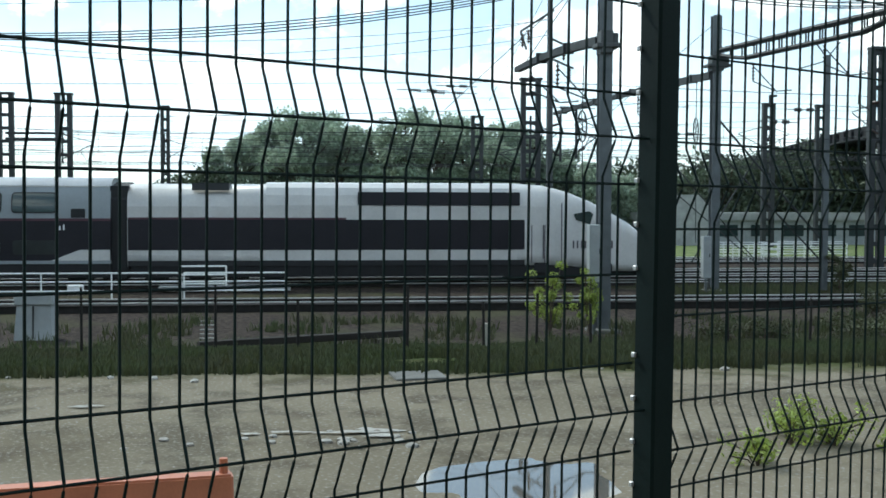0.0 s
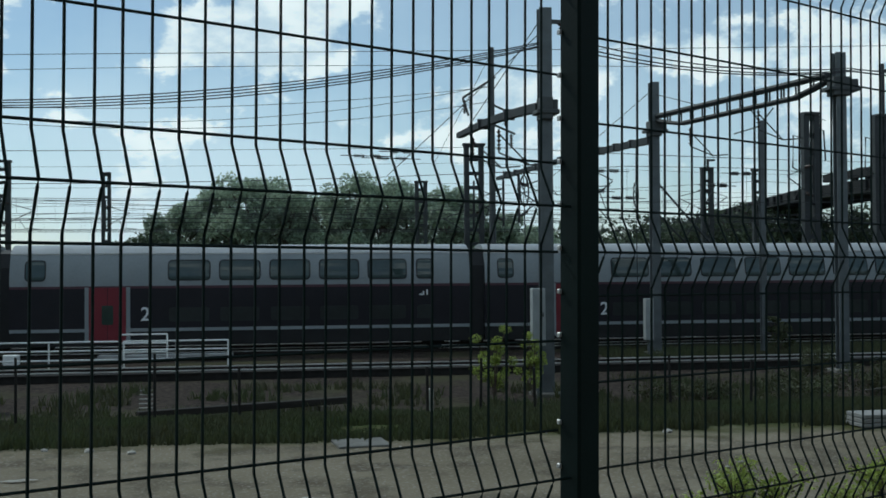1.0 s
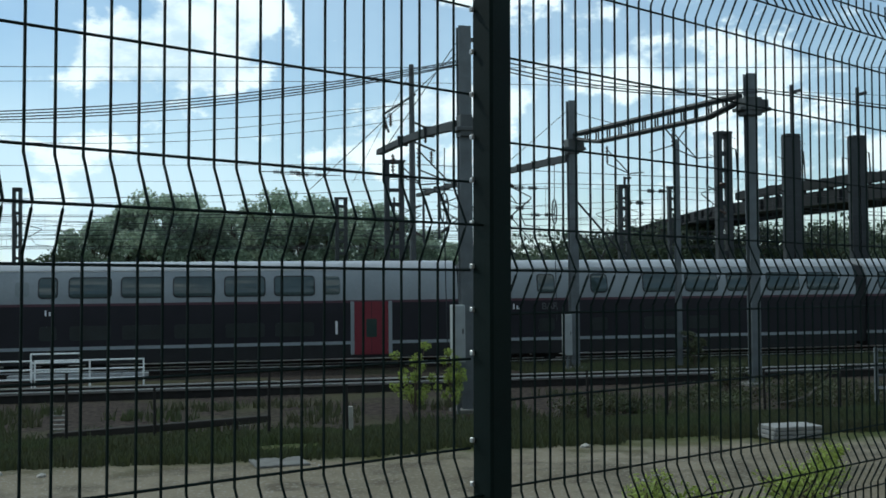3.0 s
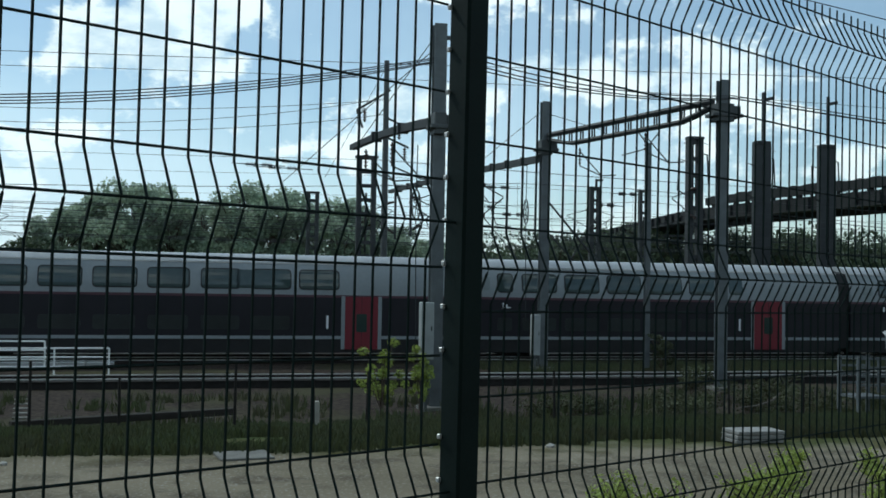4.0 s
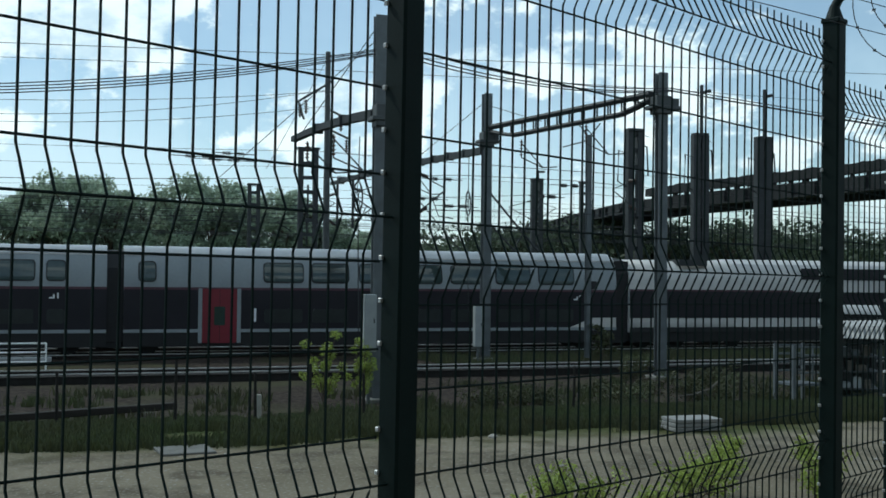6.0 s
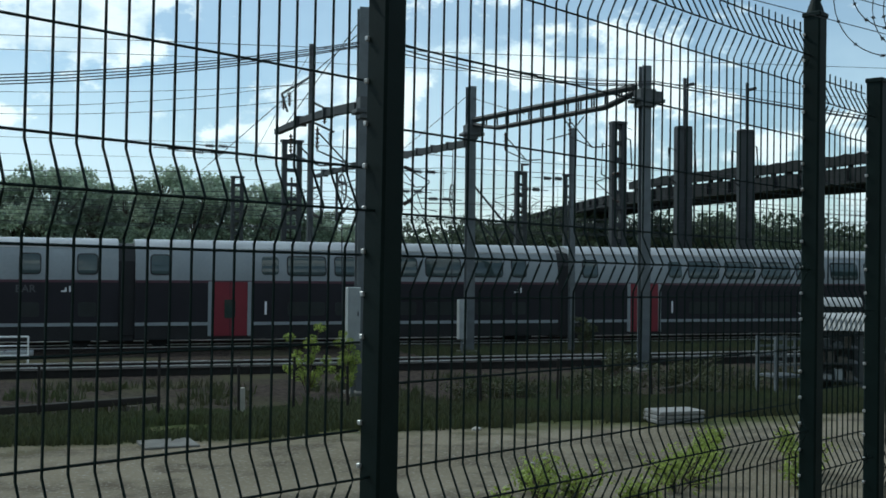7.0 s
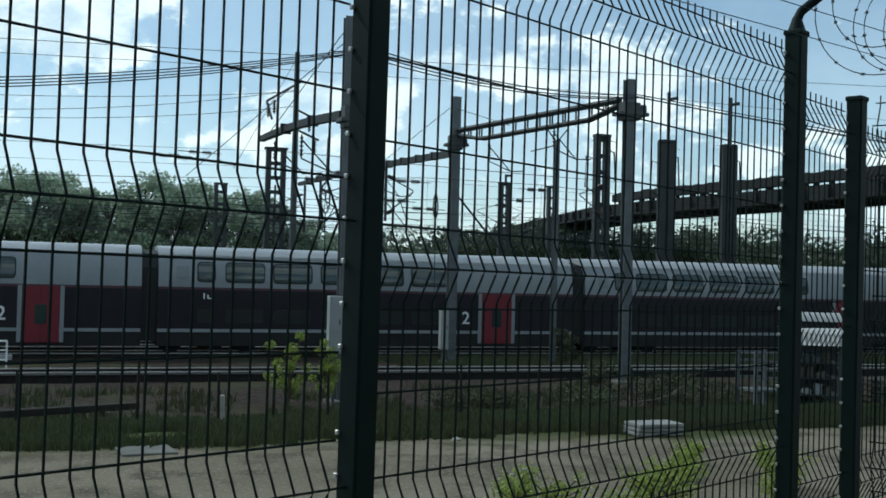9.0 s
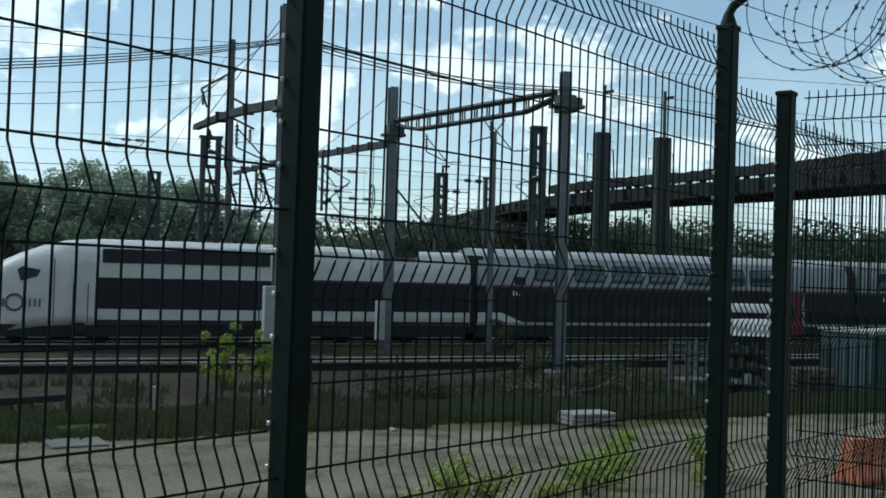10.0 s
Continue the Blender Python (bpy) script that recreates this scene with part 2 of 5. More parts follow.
def ground_material():
    m = bpy.data.materials.new("yard grass and ballast")
    m.use_nodes = True
    nt = m.node_tree
    b = nt.nodes["Principled BSDF"]
    b.inputs["Roughness"].default_value = 0.95
    b.inputs["Specular IOR Level"].default_value = 0.08
    co = nt.nodes.new("ShaderNodeTexCoord")
    xyz = nt.nodes.new("ShaderNodeSeparateXYZ")
    nt.links.new(co.outputs["Object"], xyz.inputs[0])

    def tex(scale, detail=5):
        n = nt.nodes.new("ShaderNodeTexNoise")
        n.inputs["Scale"].default_value = scale
        n.inputs["Detail"].default_value = detail
        nt.links.new(co.outputs["Object"], n.inputs["Vector"])
        return n.outputs["Fac"]

    def op(kind, a, b_, c=None):
        n = nt.nodes.new("ShaderNodeMath")
        n.operation = kind
        for k, v in enumerate((a, b_, c)):
            if v is None:
                continue
            if isinstance(v, (int, float)):
                n.inputs[k].default_value = v
            else:
                nt.links.new(v, n.inputs[k])
        return n.outputs[0]

    def ramp(v, lo, hi):
        n = nt.nodes.new("ShaderNodeMapRange")
        nt.links.new(v, n.inputs[0])
        n.inputs[1].default_value = lo
        n.inputs[2].default_value = hi
        return n.outputs[0]

    def mix(f, a, b_):
        n = nt.nodes.new("ShaderNodeMixRGB")
        nt.links.new(f, n.inputs[0])
        for k, v in ((1, a), (2, b_)):
            if isinstance(v, tuple):
                n.inputs[k].default_value = (*v, 1)
            else:
                nt.links.new(v, n.inputs[k])
        return n.outputs[0]

    broad, mid, fine = tex(0.35), tex(1.6), tex(22, 8)
    yard = mix(ramp(broad, 0.35, 0.65), (0.142, 0.12, 0.083), (0.205, 0.177, 0.13))
    yard = mix(ramp(mid, 0.5, 0.66), yard, (0.10, 0.084, 0.06))
    damp = tex(0.75, 7)
    yard = mix(ramp(damp, 0.56, 0.63), yard, (0.115, 0.098, 0.07))
    yard = mix(ramp(fine, 0.55, 0.75), yard, (0.30, 0.285, 0.25))
    grass = mix(ramp(mid, 0.4, 0.62), (0.05, 0.065, 0.02), (0.085, 0.08, 0.035))
    grass = mix(ramp(fine, 0.5, 0.7), grass, (0.035, 0.045, 0.015))
    pebble = tex(6.0, 8)
    stones = mix(ramp(pebble, 0.38, 0.62), (0.016, 0.0125, 0.0105), (0.06, 0.046, 0.037))
    stones = mix(ramp(broad, 0.5, 0.7), stones, (0.05, 0.048, 0.026))
    p_soft = op("MULTIPLY_ADD", op("SUBTRACT", mid, 0.5), 2.2, xyz.outputs[1])
    p_soft = op("MULTIPLY_ADD", op("SUBTRACT", broad, 0.5), 3.5, p_soft)
    col = mix(ramp(p_soft, 12.4, 13.3), yard, grass)
    col = mix(ramp(p_soft, 20.5, 23.0), col, stones)
    meadow = mix(ramp(mid, 0.4, 0.6), (0.10, 0.14, 0.05), (0.17, 0.19, 0.085))
    col = mix(ramp(p_soft, 66, 69), col, meadow)
    nt.links.new(col, b.inputs["Base Color"])
    bp = nt.nodes.new("ShaderNodeBump")
    bp.inputs["Strength"].default_value = 0.5
    bp.inputs["Distance"].default_value = 0.03
    nt.links.new(fine, bp.inputs["Height"])
    nt.links.new(bp.outputs[0], b.inputs["Normal"])
    return m


def steps(lo, hi, fine_lo, fine_hi, d):
    out, x, k = [], fine_lo, d
    while x > lo:
        x -= k
        k *= 1.35
        out.insert(0, max(x, lo))
    x = fine_lo
    while x < fine_hi:
        out.append(x)
        x += d
    k = d
    while x < hi:
        out.append(x)
        x += k
        k *= 1.35
    return out + [hi]


def build_ground():
    ss, ps = steps(-1500, 1500, -12, 26, 0.4), steps(-1500, 2500, -6, 34, 0.4)
    verts = [(s, p, ground_z(s, p)) for p in ps for s in ss]
    n = len(ss)
    faces = [(j * n + i, j * n + i + 1, (j + 1) * n + i + 1, (j + 1) * n + i) for j in range(len(ps) - 1) for i in range(n - 1)]
    g = sheet("ground", verts, faces, ground_material())
    g.matrix_world = TRACK
    for f in g.data.polygons:
        f.use_smooth = True
    tagged(g, "dusty gravel yard with grass verge and ballast beyond", "ground", kind="structure")


build_ground()


def build_puddle():
    m = bpy.data.materials.new("puddle water")
    m.use_nodes = True
    b = m.node_tree.nodes["Principled BSDF"]
    b.inputs["Base Color"].default_value = (0.10, 0.09, 0.075, 1)
    b.inputs["Roughness"].default_value = 0.03
    b.inputs["IOR"].default_value = 1.33
    b.inputs["Specular IOR Level"].default_value = 0.9
    vs = [(1.05, 6.85, YARD - 0.012)]
    for k in range(40):
        a = k * math.pi / 20
        r = 1 + 0.18 * noise.noise((math.cos(a) * 2, math.sin(a) * 2, 5))
        vs.append((1.05 + 0.95 * r * math.cos(a), 6.85 + 0.95 * r * math.sin(a), YARD - 0.012))
    ob = sheet("puddle", vs, [(0, k, k % 40 + 1) for k in range(1, 41)], m)
    ob.matrix_world = TRACK
    tagged(ob, "still shallow puddle reflecting the sky in the yard", "puddle", kind="structure")


build_puddle()

# ---- welded mesh fence ----
LEVELS = (0.0, -0.1, -0.2, -0.4, -0.6, -0.8, -0.9, -1.0, -1.2, -1.4, -1.5, -1.6, -1.8, -2.0, -2.1, -2.2, -2.38)
FOLDS = (-0.1, -0.9, -1.5, -2.1)


def fold(z):
    """How far the mesh stands forward at height z below the panel's top."""
    for f in FOLDS:
        if abs(z - f) < 0.085:
            return 0.042 * (1 - abs(z - f) / 0.085)
    return 0.0


def mesh_panel(name, x0, x1, first, pitch, m, label):
    thing = empty(name, m, label, "fence", "lengths of mesh fence")
    zs = [0.03, 0.0, -0.015]
    for f in FOLDS:
        zs += [f + 0.085, f + 0.045, f + 0.012, f, f - 0.012, f - 0.045, f - 0.085]
    zs.append(-2.41)
    zs = sorted(set(zs), reverse=True)
    bm = bmesh.new()
    tube(bm, [(0, -fold(z), z) for z in zs], 0.003, 5)
    wire = part("upright_wire", bm, GREEN_PAINT, thing, smooth=True)
    k, x = 0, first
    while x < x1 - 0.005:
        o = wire if k == 0 else new("upright_wire", wire.data)
        o.parent = thing
        o.location.x = x + 0.0015 * math.sin(k * 2.3)
        x += pitch
        k += 1
    for z in LEVELS:
        part("cross_wire", tube(bmesh.new(), [(x0, 0.005 - fold(z), z), ((x0 + x1) / 2, 0.005 - fold(z), z - 0.001), (x1, 0.005 - fold(z), z)], 0.003, 5), GREEN_PAINT, thing, smooth=True)
    return thing


def fence_post(x, top, label, arm=False, y=-0.033, w=0.033):
    thing = empty("fence_post", FENCE @ pose(x, y, 0), label, "fence post", "posts of the mesh fence")
    part("tube", box(bmesh.new(), (-w, -w, -0.5), (w, w, top), 0.006), GREEN_PAINT, thing)
    bm = box(bmesh.new(), (-w - 0.004, -w - 0.004, top - 0.012), (w + 0.004, w + 0.004, top + 0.008), 0.004)
    if arm:
        bmesh.ops.create_cone(bm, cap_ends=True, segments=16, radius1=w * 1.02, radius2=0.017, depth=0.05, matrix=pose(0, 0, top + 0.033))
    part("cap", bm, GREEN_PAINT, thing)
    if arm:
        part("angled_arm", tube(bmesh.new(), [(0, 0, top + 0.05), (0.012, -0.012, top + 0.085), (0.09, -0.11, top + 0.19), (0.20, -0.24, top + 0.33)], 0.018, 10), GREEN_PAINT, thing, smooth=True)
    clip = None
    for k in range(22):
        zz = 1.70 + 0.0972 * (7 - k)
        if zz > top - 0.05 or zz < 0.1 or k == 13:
            continue
        if clip is None:
            clip = part("clip", box(bmesh.new(), (-w - 0.008, w - 0.012, -0.0055), (-w - 0.0005, w - 0.001, 0.0055), 0.0015), CLIP, thing, "bright stainless clip")
            o = clip
        else:
            o = tagged(new("clip", clip.data), "bright stainless clip")
            o.parent = thing
        o.location.z = zz
    return thing


mesh_panel("mesh_fence", -2.6, 0.05, -0.003 - 0.0503 * 51, 0.0503, FENCE @ pose(0, 0, 2.4), "dark green welded wire panel with folded ridges")
mesh_panel("mesh_fence", 0.115, 2.27, 0.1547, 0.0498, FENCE @ pose(0, 0, 2.3), "dark green welded wire panel stepped slightly lower")
mesh_panel("mesh_fence", 2.335, 2.86, 2.36, 0.05, FENCE @ pose(0, 0, 2.14), "short dark green welded wire panel by the corner")
mesh_panel("mesh_fence", 2.92, 5.4, 2.95, 0.05, FENCE @ pose(0, 0, 2.08), "dark green welded wire panel beyond the corner post")
mesh_panel("mesh_fence", 0.04, 2.5, 0.06, 0.037, FENCE @ pose(2.89, -0.07, 2.17, 0, 0, -84), "dark green welded wire panel turning off at the corner")
fence_post(0.082, 2.46, "dark green square steel fence post with bright clips")
fence_post(2.302, 2.36, "dark green fence post with a cap and angled arm", True)
fence_post(2.892, 2.195, "dark green square corner post of the mesh fence")
fence_post(-2.63, 2.46, "dark green square steel fence post with bright clips")


def barbed_coil():
    """A loose coil of barbed wire held by the angled arm, running along the fence top."""
    thing = empty("barbed_wire_coil", FENCE @ pose(2.42, -0.2, 2.58, 0, 0, -8), "loose coil of rusty grey barbed wire above the fence", "barbed wire")
    for r, ph, dx in ((0.30, 0.0, 0.0), (0.27, 2.6, 0.09)):
        pts = []
        for k in range(330):
            a = k * 2 * math.pi / 44 + ph
            rr = r * (1 + 0.13 * math.sin(a * 0.37 + ph))
            pts.append((dx + k * 0.0062 + 0.05 * math.sin(a * 0.5), rr * math.cos(a), rr * math.sin(a) * 0.95 - 0.03 * math.sin(k * 0.02)))
        part("coil_strand", tube(bmesh.new(), pts, 0.0023, 5), DARK_STEEL, thing)
        bm = bmesh.new()
        for k in range(2, 328, 3):
            p = Vector(pts[k])
            for _ in range(2):
                d = Vector((random.uniform(-1, 1), random.uniform(-1, 1), random.uniform(-1, 1))).normalized() * 0.011
                tube(bm, [p - d, p + d], 0.0018, 4)
            bmesh.ops.create_cube(bm, size=0.009, matrix=Matrix.Translation(p))
        tagged(part("barbs", bm, DARK_STEEL, thing), kind="stuff")
    for y, z in ((0.05, -0.26), (-0.03, -0.19)):
        part("line_wire", tube(bmesh.new(), [(-4.6, y, z - 0.06), (0, y, z), (2.6, y, z + 0.03)], 0.0018, 5), DARK_STEEL, thing)


barbed_coil()

# ---- railway: tracks, masts, portals, wires ----
TRACKS = (34.95, 43.45, 47.4, 51.5, 60.0, 64.0)


def railway_track(p):
    thing = empty("railway_track", at_track(0, p, RAIL), "railway track with shiny rail heads on dark sleepers", "railway track", "tracks of the railway", "structure")
    for y in (-0.75, 0.75):
        rail = part("rail", boxes(((-400, y - 0.062, -0.17), (400, y + 0.062, -0.15)), ((-400, y - 0.01, -0.15), (400, y + 0.01, -0.04)), ((-400, y - 0.034, -0.045), (400, y + 0.034, -0.003))), RAILSIDE, thing)
        part("rail_head", boxes(((-400, y - 0.0365, -0.036), (400, y + 0.0365, 0.003))), RAILSTEEL, rail, "polished running surface")
    verts, faces = [], []
    for k in range(-150, 320):
        s = k * 0.6
        b = len(verts)
        for z in (-0.30, -0.172):
            verts += [(s - 0.12, -1.25, z), (s + 0.12, -1.25, z), (s + 0.12, 1.25, z), (s - 0.12, 1.25, z)]
        faces += [(b + 4, b + 5, b + 6, b + 7), (b, b + 1, b + 5, b + 4), (b + 1, b + 2, b + 6, b + 5), (b + 2, b + 3, b + 7, b + 6), (b + 3, b, b + 4, b + 7)]
    tagged(sheet("sleepers", verts, faces, SLEEPER, thing), kind="stuff")


for p in TRACKS:
    railway_track(p)
kerb = part("cable_trough", boxes(((-300, -0.22, -0.35), (300, 0.22, 0.06)), ((-300, -0.25, 0.06), (300, 0.25, 0.10)), bevel=0.0), SLEEPER)
kerb.matrix_world = at_track(0, 32.5, RAIL - 0.02)
tagged(kerb, "low dark concrete cable trough along the railway", "cable trough", kind="structure")


def h_beam(w, h, z0, z1):
    f, t, a, b = w * 0.1, w * 0.035, w / 2, h / 2
    prof = ((-a, -b), (a, -b), (a, -b + f), (t, -b + f), (t, b - f), (a, b - f), (a, b), (-a, b), (-a, b - f), (-t, b - f), (-t, -b + f), (-a, -b + f))
    bm = bmesh.new()
    lo = [bm.verts.new((x, y, z0)) for x, y in prof]
    hi = [bm.verts.new((x, y, z1)) for x, y in prof]
    for k in range(12):
        bm.faces.new((lo[k], lo[(k + 1) % 12], hi[(k + 1) % 12], hi[k]))
    bm.faces.new(lo[::-1])
    bm.faces.new(hi)
    return bm


def insulator(bm, p, length=0.5, axis=(0, 0, -1), r=0.07):
    p, a = Vector(p), Vector(axis).normalized()
    tube(bm, [p, p + a * length], r * 0.35, 6)
    q = a.to_track_quat("Z", "Y").to_matrix().to_4x4()
    for k in range(5):
        bmesh.ops.create_cone(bm, cap_ends=True, segments=10, radius1=r, radius2=r * 0.5, depth=0.05, matrix=Matrix.Translation(p + a * length * (k + 0.8) / 5.6) @ q)


def mast(s, p, top, w, h, label, turn=0):
    thing = empty("catenary_mast", at_track(s, p, RAIL - 0.2, turn), label, "catenary mast", "masts by the tracks")
    part("column", h_beam(w, h, 0, top - RAIL + 0.2), GALV, thing)
    part("foundation", box(bmesh.new(), (-0.4, -0.4, -0.4), (0.4, 0.4, 0.14), 0.03), DULL_SLAB, thing, "dirty concrete footing")
    return thing


def portal_beam(name, a, b, depth, label, material=DARK_STEEL):
    """A slim ladder beam between two track places, arched underneath."""
    a, b = Vector(a), Vector(b)
    thing = empty(name, TRACK @ Matrix.Translation(a), label, "portal beam", "portals over the tracks")
    d = b - a
    n = d.normalized().cross(Vector((0, 0, 1))) * 0.06
    low = lambda k: -depth * min(1, 4.5 * min(k, 1 - k) + 0.35)
    for side in (-1, 1):
        part("top_chord", tubes([[d * k / 8 + n * side for k in range(9)]], 0.1, 6), material, thing)
        part("bottom_chord", tubes([[d * (k / 12) + n * side + Vector((0, 0, low(k / 12))) for k in range(13)]], 0.085, 6), material, thing)
    count = max(6, int(d.length / 0.65))
    for k in range(1, count):
        f = k / count
        for side in (-1, 1):
            part("batten", tubes([[d * f + n * side, d * f + n * side + Vector((0, 0, low(f)))]], 0.035, 5), material, thing)
    part("lacing", tubes([[d * (k / count) + n * (1 if k % 2 else -1), d * ((k + 1) / count) + n * (-1 if k % 2 else 1)] for k in range(count)], 0.025, 4), material, thing)
    return thing


m1 = mast(6.72, 26.0, 8.35, 0.34, 0.30, "grey steel catenary mast with cabinet at its foot")
m2 = mast(17.62, 30.4, 8.3, 0.34, 0.28, "tall grey steel portal mast beside the tracks")
m3 = mast(14.5, 39.0, 8.75, 0.34, 0.34, "grey steel portal mast between the tracks")
for thing, z, w in ((m2, 7.25, 1.0), (m3, 6.95, 0.8), (m1, 5.7, 0.55)):
    part("bracket", boxes(((-0.5 * w, -0.3, z - RAIL), (0.62 * w, 0.3, z - RAIL + 0.12)), ((-0.3 * w, -0.26, z - RAIL - 0.15), (0.3 * w, 0.26, z - RAIL + 0.45)), ((0.35 * w, -0.15, z - RAIL + 0.12), (0.6 * w, 0.15, z - RAIL + 0.4)), bevel=0.02), GALV_OLD, thing)
portal_beam("portal_beam", (17.4, 30.7, 7.62), (14.6, 38.8, 7.38), 0.5, "arched steel ladder beam spanning two tracks")


def solid_beam(a, b, r, label):
    """A plain tapering box beam between two track places."""
    a, b = Vector(a), Vector(b)
    thing = empty("portal_beam", TRACK @ Matrix.Translation(a), label, "portal beam", "portals over the tracks")
    d = b - a
    n = d.normalized().cross(Vector((0, 0, 1)))
    bm = bmesh.new()
    rings = []
    for k in range(9):
        f = k / 8
        h = r * (1 - 0.35 * f)
        c = d * f + Vector((0, 0, 0.1 * math.sin(math.pi * f)))
        rings.append([bm.verts.new(c + n * sx * r * 0.8 + Vector((0, 0, sz * h))) for sx, sz in ((-1, -1), (1, -1), (1, 1), (-1, 1))])
    for q, w in zip(rings, rings[1:]):
        for k in range(4):
            bm.faces.new((q[k], q[(k + 1) % 4], w[(k + 1) % 4], w[k]))
    bm.faces.new(rings[0][::-1])
    bm.faces.new(rings[-1])
    part("beam", bm, DARK_STEEL, thing)
    count = int(d.length / 1.5)
    for k in range(1, count):
        c = d * (k / count) + Vector((0, 0, 0.1 * math.sin(math.pi * k / count)))
        part("clamp", box(bmesh.new(), tuple(c - Vector((0.16, 0.06, r * 1.15))), tuple(c + Vector((0.16, 0.06, r * 1.3))), 0.01), DARK_STEEL, thing)


solid_beam((14.4, 39.2, 6.47), (12.2, 58.0, 6.52), 0.14, "long dark steel beam above the train")
solid_beam((6.6, 26.2, 5.72), (5.45, 32.0, 5.66), 0.125, "short steel cantilever beam on a mast")


def hanger(s, p, z, drop=0.9):
    thing = empty("wire_hanger", at_track(s, p, z), "hanging insulator and registration arm", "insulator", "insulators on the portals")
    bm = bmesh.new()
    insulator(bm, (0, 0, 0), drop)
    part("insulator", bm, CERAMIC, thing)
    part("registration_arm", tubes([[(0, 0, -drop), (0.9, 0.0, -drop - 0.35), (1.5, 0, -drop - 0.3)], [(0, 0, -drop * 0.2), (0.9, 0.0, -drop - 0.35)]], 0.025, 5), GALV_OLD, thing)
    return thing


hanger(13.6, 46.5, 6.45)
hanger(13.0, 51.5, 6.4)
hanger(6.1, 29.0, 5.5, 0.7)
hanger(16.3, 33.5, 6.9, 0.7)
hanger(15.2, 37.0, 6.7, 0.7)
hanger(5.7, 31.0, 5.5, 0.6)


def top_insulators(s, p, z, label):
    thing = empty("feeder_insulator", at_track(s, p, z), label, "insulator", "insulators on the portals")
    bm = bmesh.new()
    for dx in (0.3, 0.55):
        insulator(bm, (dx, 0, 0), 0.55, (0.25, 0, -1), 0.08)
    part("insulator", bm, CERAMIC, thing)
    part("bracket_arm", boxes(((0, -0.05, -0.05), (0.7, 0.05, 0.05))), GALV_OLD, thing)


top_insulators(6.85, 26.0, 8.0, "pair of brown insulators at a mast top")


def lattice_column(s, p, top, w, label, ladder=False, pole=0.0, thick=0.27):
    thing = empty("lattice_column", at_track(s, p, RAIL - 0.2), label, "lattice column", "lattice columns beyond the tracks")
    h = top - RAIL + 0.2
    for x in (-w / 2, w / 2):
        part("upright", boxes(((x - thick * w, -0.2, 0), (x + thick * w, 0.2, h))), DARK_STEEL, thing)
    k = 0.4
    rungs = []
    while k < h:
        rungs.append(((-w / 2, -0.12, k - 0.12), (w / 2, 0.12, k + 0.12)))
        k += 0.95
    for lo, hi in rungs:
        part("batten_plate", boxes((lo, hi)), DARK_STEEL, thing)
    part("head_plate", boxes(((-w * 0.75, -0.3, h - 0.05), (w * 0.75, 0.3, h + 0.1))), DARK_STEEL, thing)
    if pole:
        part("top_pole", tubes([[(0.1, 0, h), (0.1, 0, h + pole)], [(0.1, 0, h + pole * 0.85), (0.7, 0, h + pole * 0.9)]], 0.11, 6), DARK_STEEL, thing)
    if ladder:
        part("insulator_arm", tubes([[(w / 2, 0, h - 0.8), (w / 2 + 0.5, 0, h - 0.9), (w / 2 + 0.6, 0, h - 2.6)], [(-w / 2, 0, h - 1.4), (-w / 2 - 0.7, 0, h - 1.2), (-w / 2 - 0.75, 0, h - 3.0), (-w / 2, 0, h - 3.4)]], 0.05, 5), DARK_STEEL, thing)
        part("wire_tuft", tubes([[(0, 0, h), (random.uniform(-1.0, 1.0), 0, h + random.uniform(-0.6, 0.25))] for _ in range(7)], 0.015, 4), DARK_STEEL, thing)
    return thing


for s, z, pole in ((29.5, 10.0, 0), (33.85, 9.95, 3.0), (38.2, 9.95, 3.0)):
    lattice_column(s, 55.0, z, 0.58 if pole else 0.62, "dark steel lattice column with insulators", True, pole, 0.27 if not pole else 0.4)
lattice_column(36.3, 86, 9.9, 0.7, "distant dark lattice column with crossarm", False, 0.8)
lattice_column(40.9, 86, 9.8, 0.7, "distant dark lattice column", thick=0.2)
lattice_column(13.1, 70, 9.8, 1.0, "dark lattice column beyond the train", thick=0.16)
lattice_column(-19.4, 80, 9.4, 0.85, "distant dark lattice column", thick=0.2)
lattice_column(-23.5, 80, 9.4, 0.85, "distant dark lattice column", thick=0.2)
lattice_column(-14.3, 95, 9.9, 0.5, "distant dark slim column")
lattice_column(11.6, 85, 8.5, 0.7, "distant dark lattice column", thick=0.2)
part("portal_girder", boxes(((-23.5, -0.12, 0), (-19.4, 0.12, 0.25)), ((-23.5, -0.1, 0.5), (-19.4, 0.1, 0.62))), DARK_STEEL).matrix_world = at_track(0, 80, 6.0)
tagged(bpy.data.objects["portal_girder"], "distant dark girder between two columns", "girder")


def signal_pole():
    thing = empty("signal_pole", at_track(10.65, 52.0, RAIL), "tall slender steel pole with crossarm and insulators", "pole")
    part("shaft", tube(bmesh.new(), [(0, 0, 0), (0, 0, 14.5)], 0.2, 8, 0.13), GALV_OLD, thing)
    part("crossarm", tubes([[(-1.5, 0, 11.9), (0.2, 0, 13.0)], [(-1.5, 0, 11.9), (-1.2, 0, 11.0)], [(0, 0, 11.6), (0.9, 0, 11.2)], [(0, 0, 10.6), (1.2, 0, 10.1)]], 0.06, 5), GALV_OLD, thing)
    for x, z in ((-1.4, 11.8), (-1.1, 12.0), (0.7, 11.2), (1.0, 10.1)):
        bm = bmesh.new()
        insulator(bm, (x, 0, z), 0.7, (0, 0, -1), 0.12)
        part("insulator", bm, CERAMIC, thing)


signal_pole()


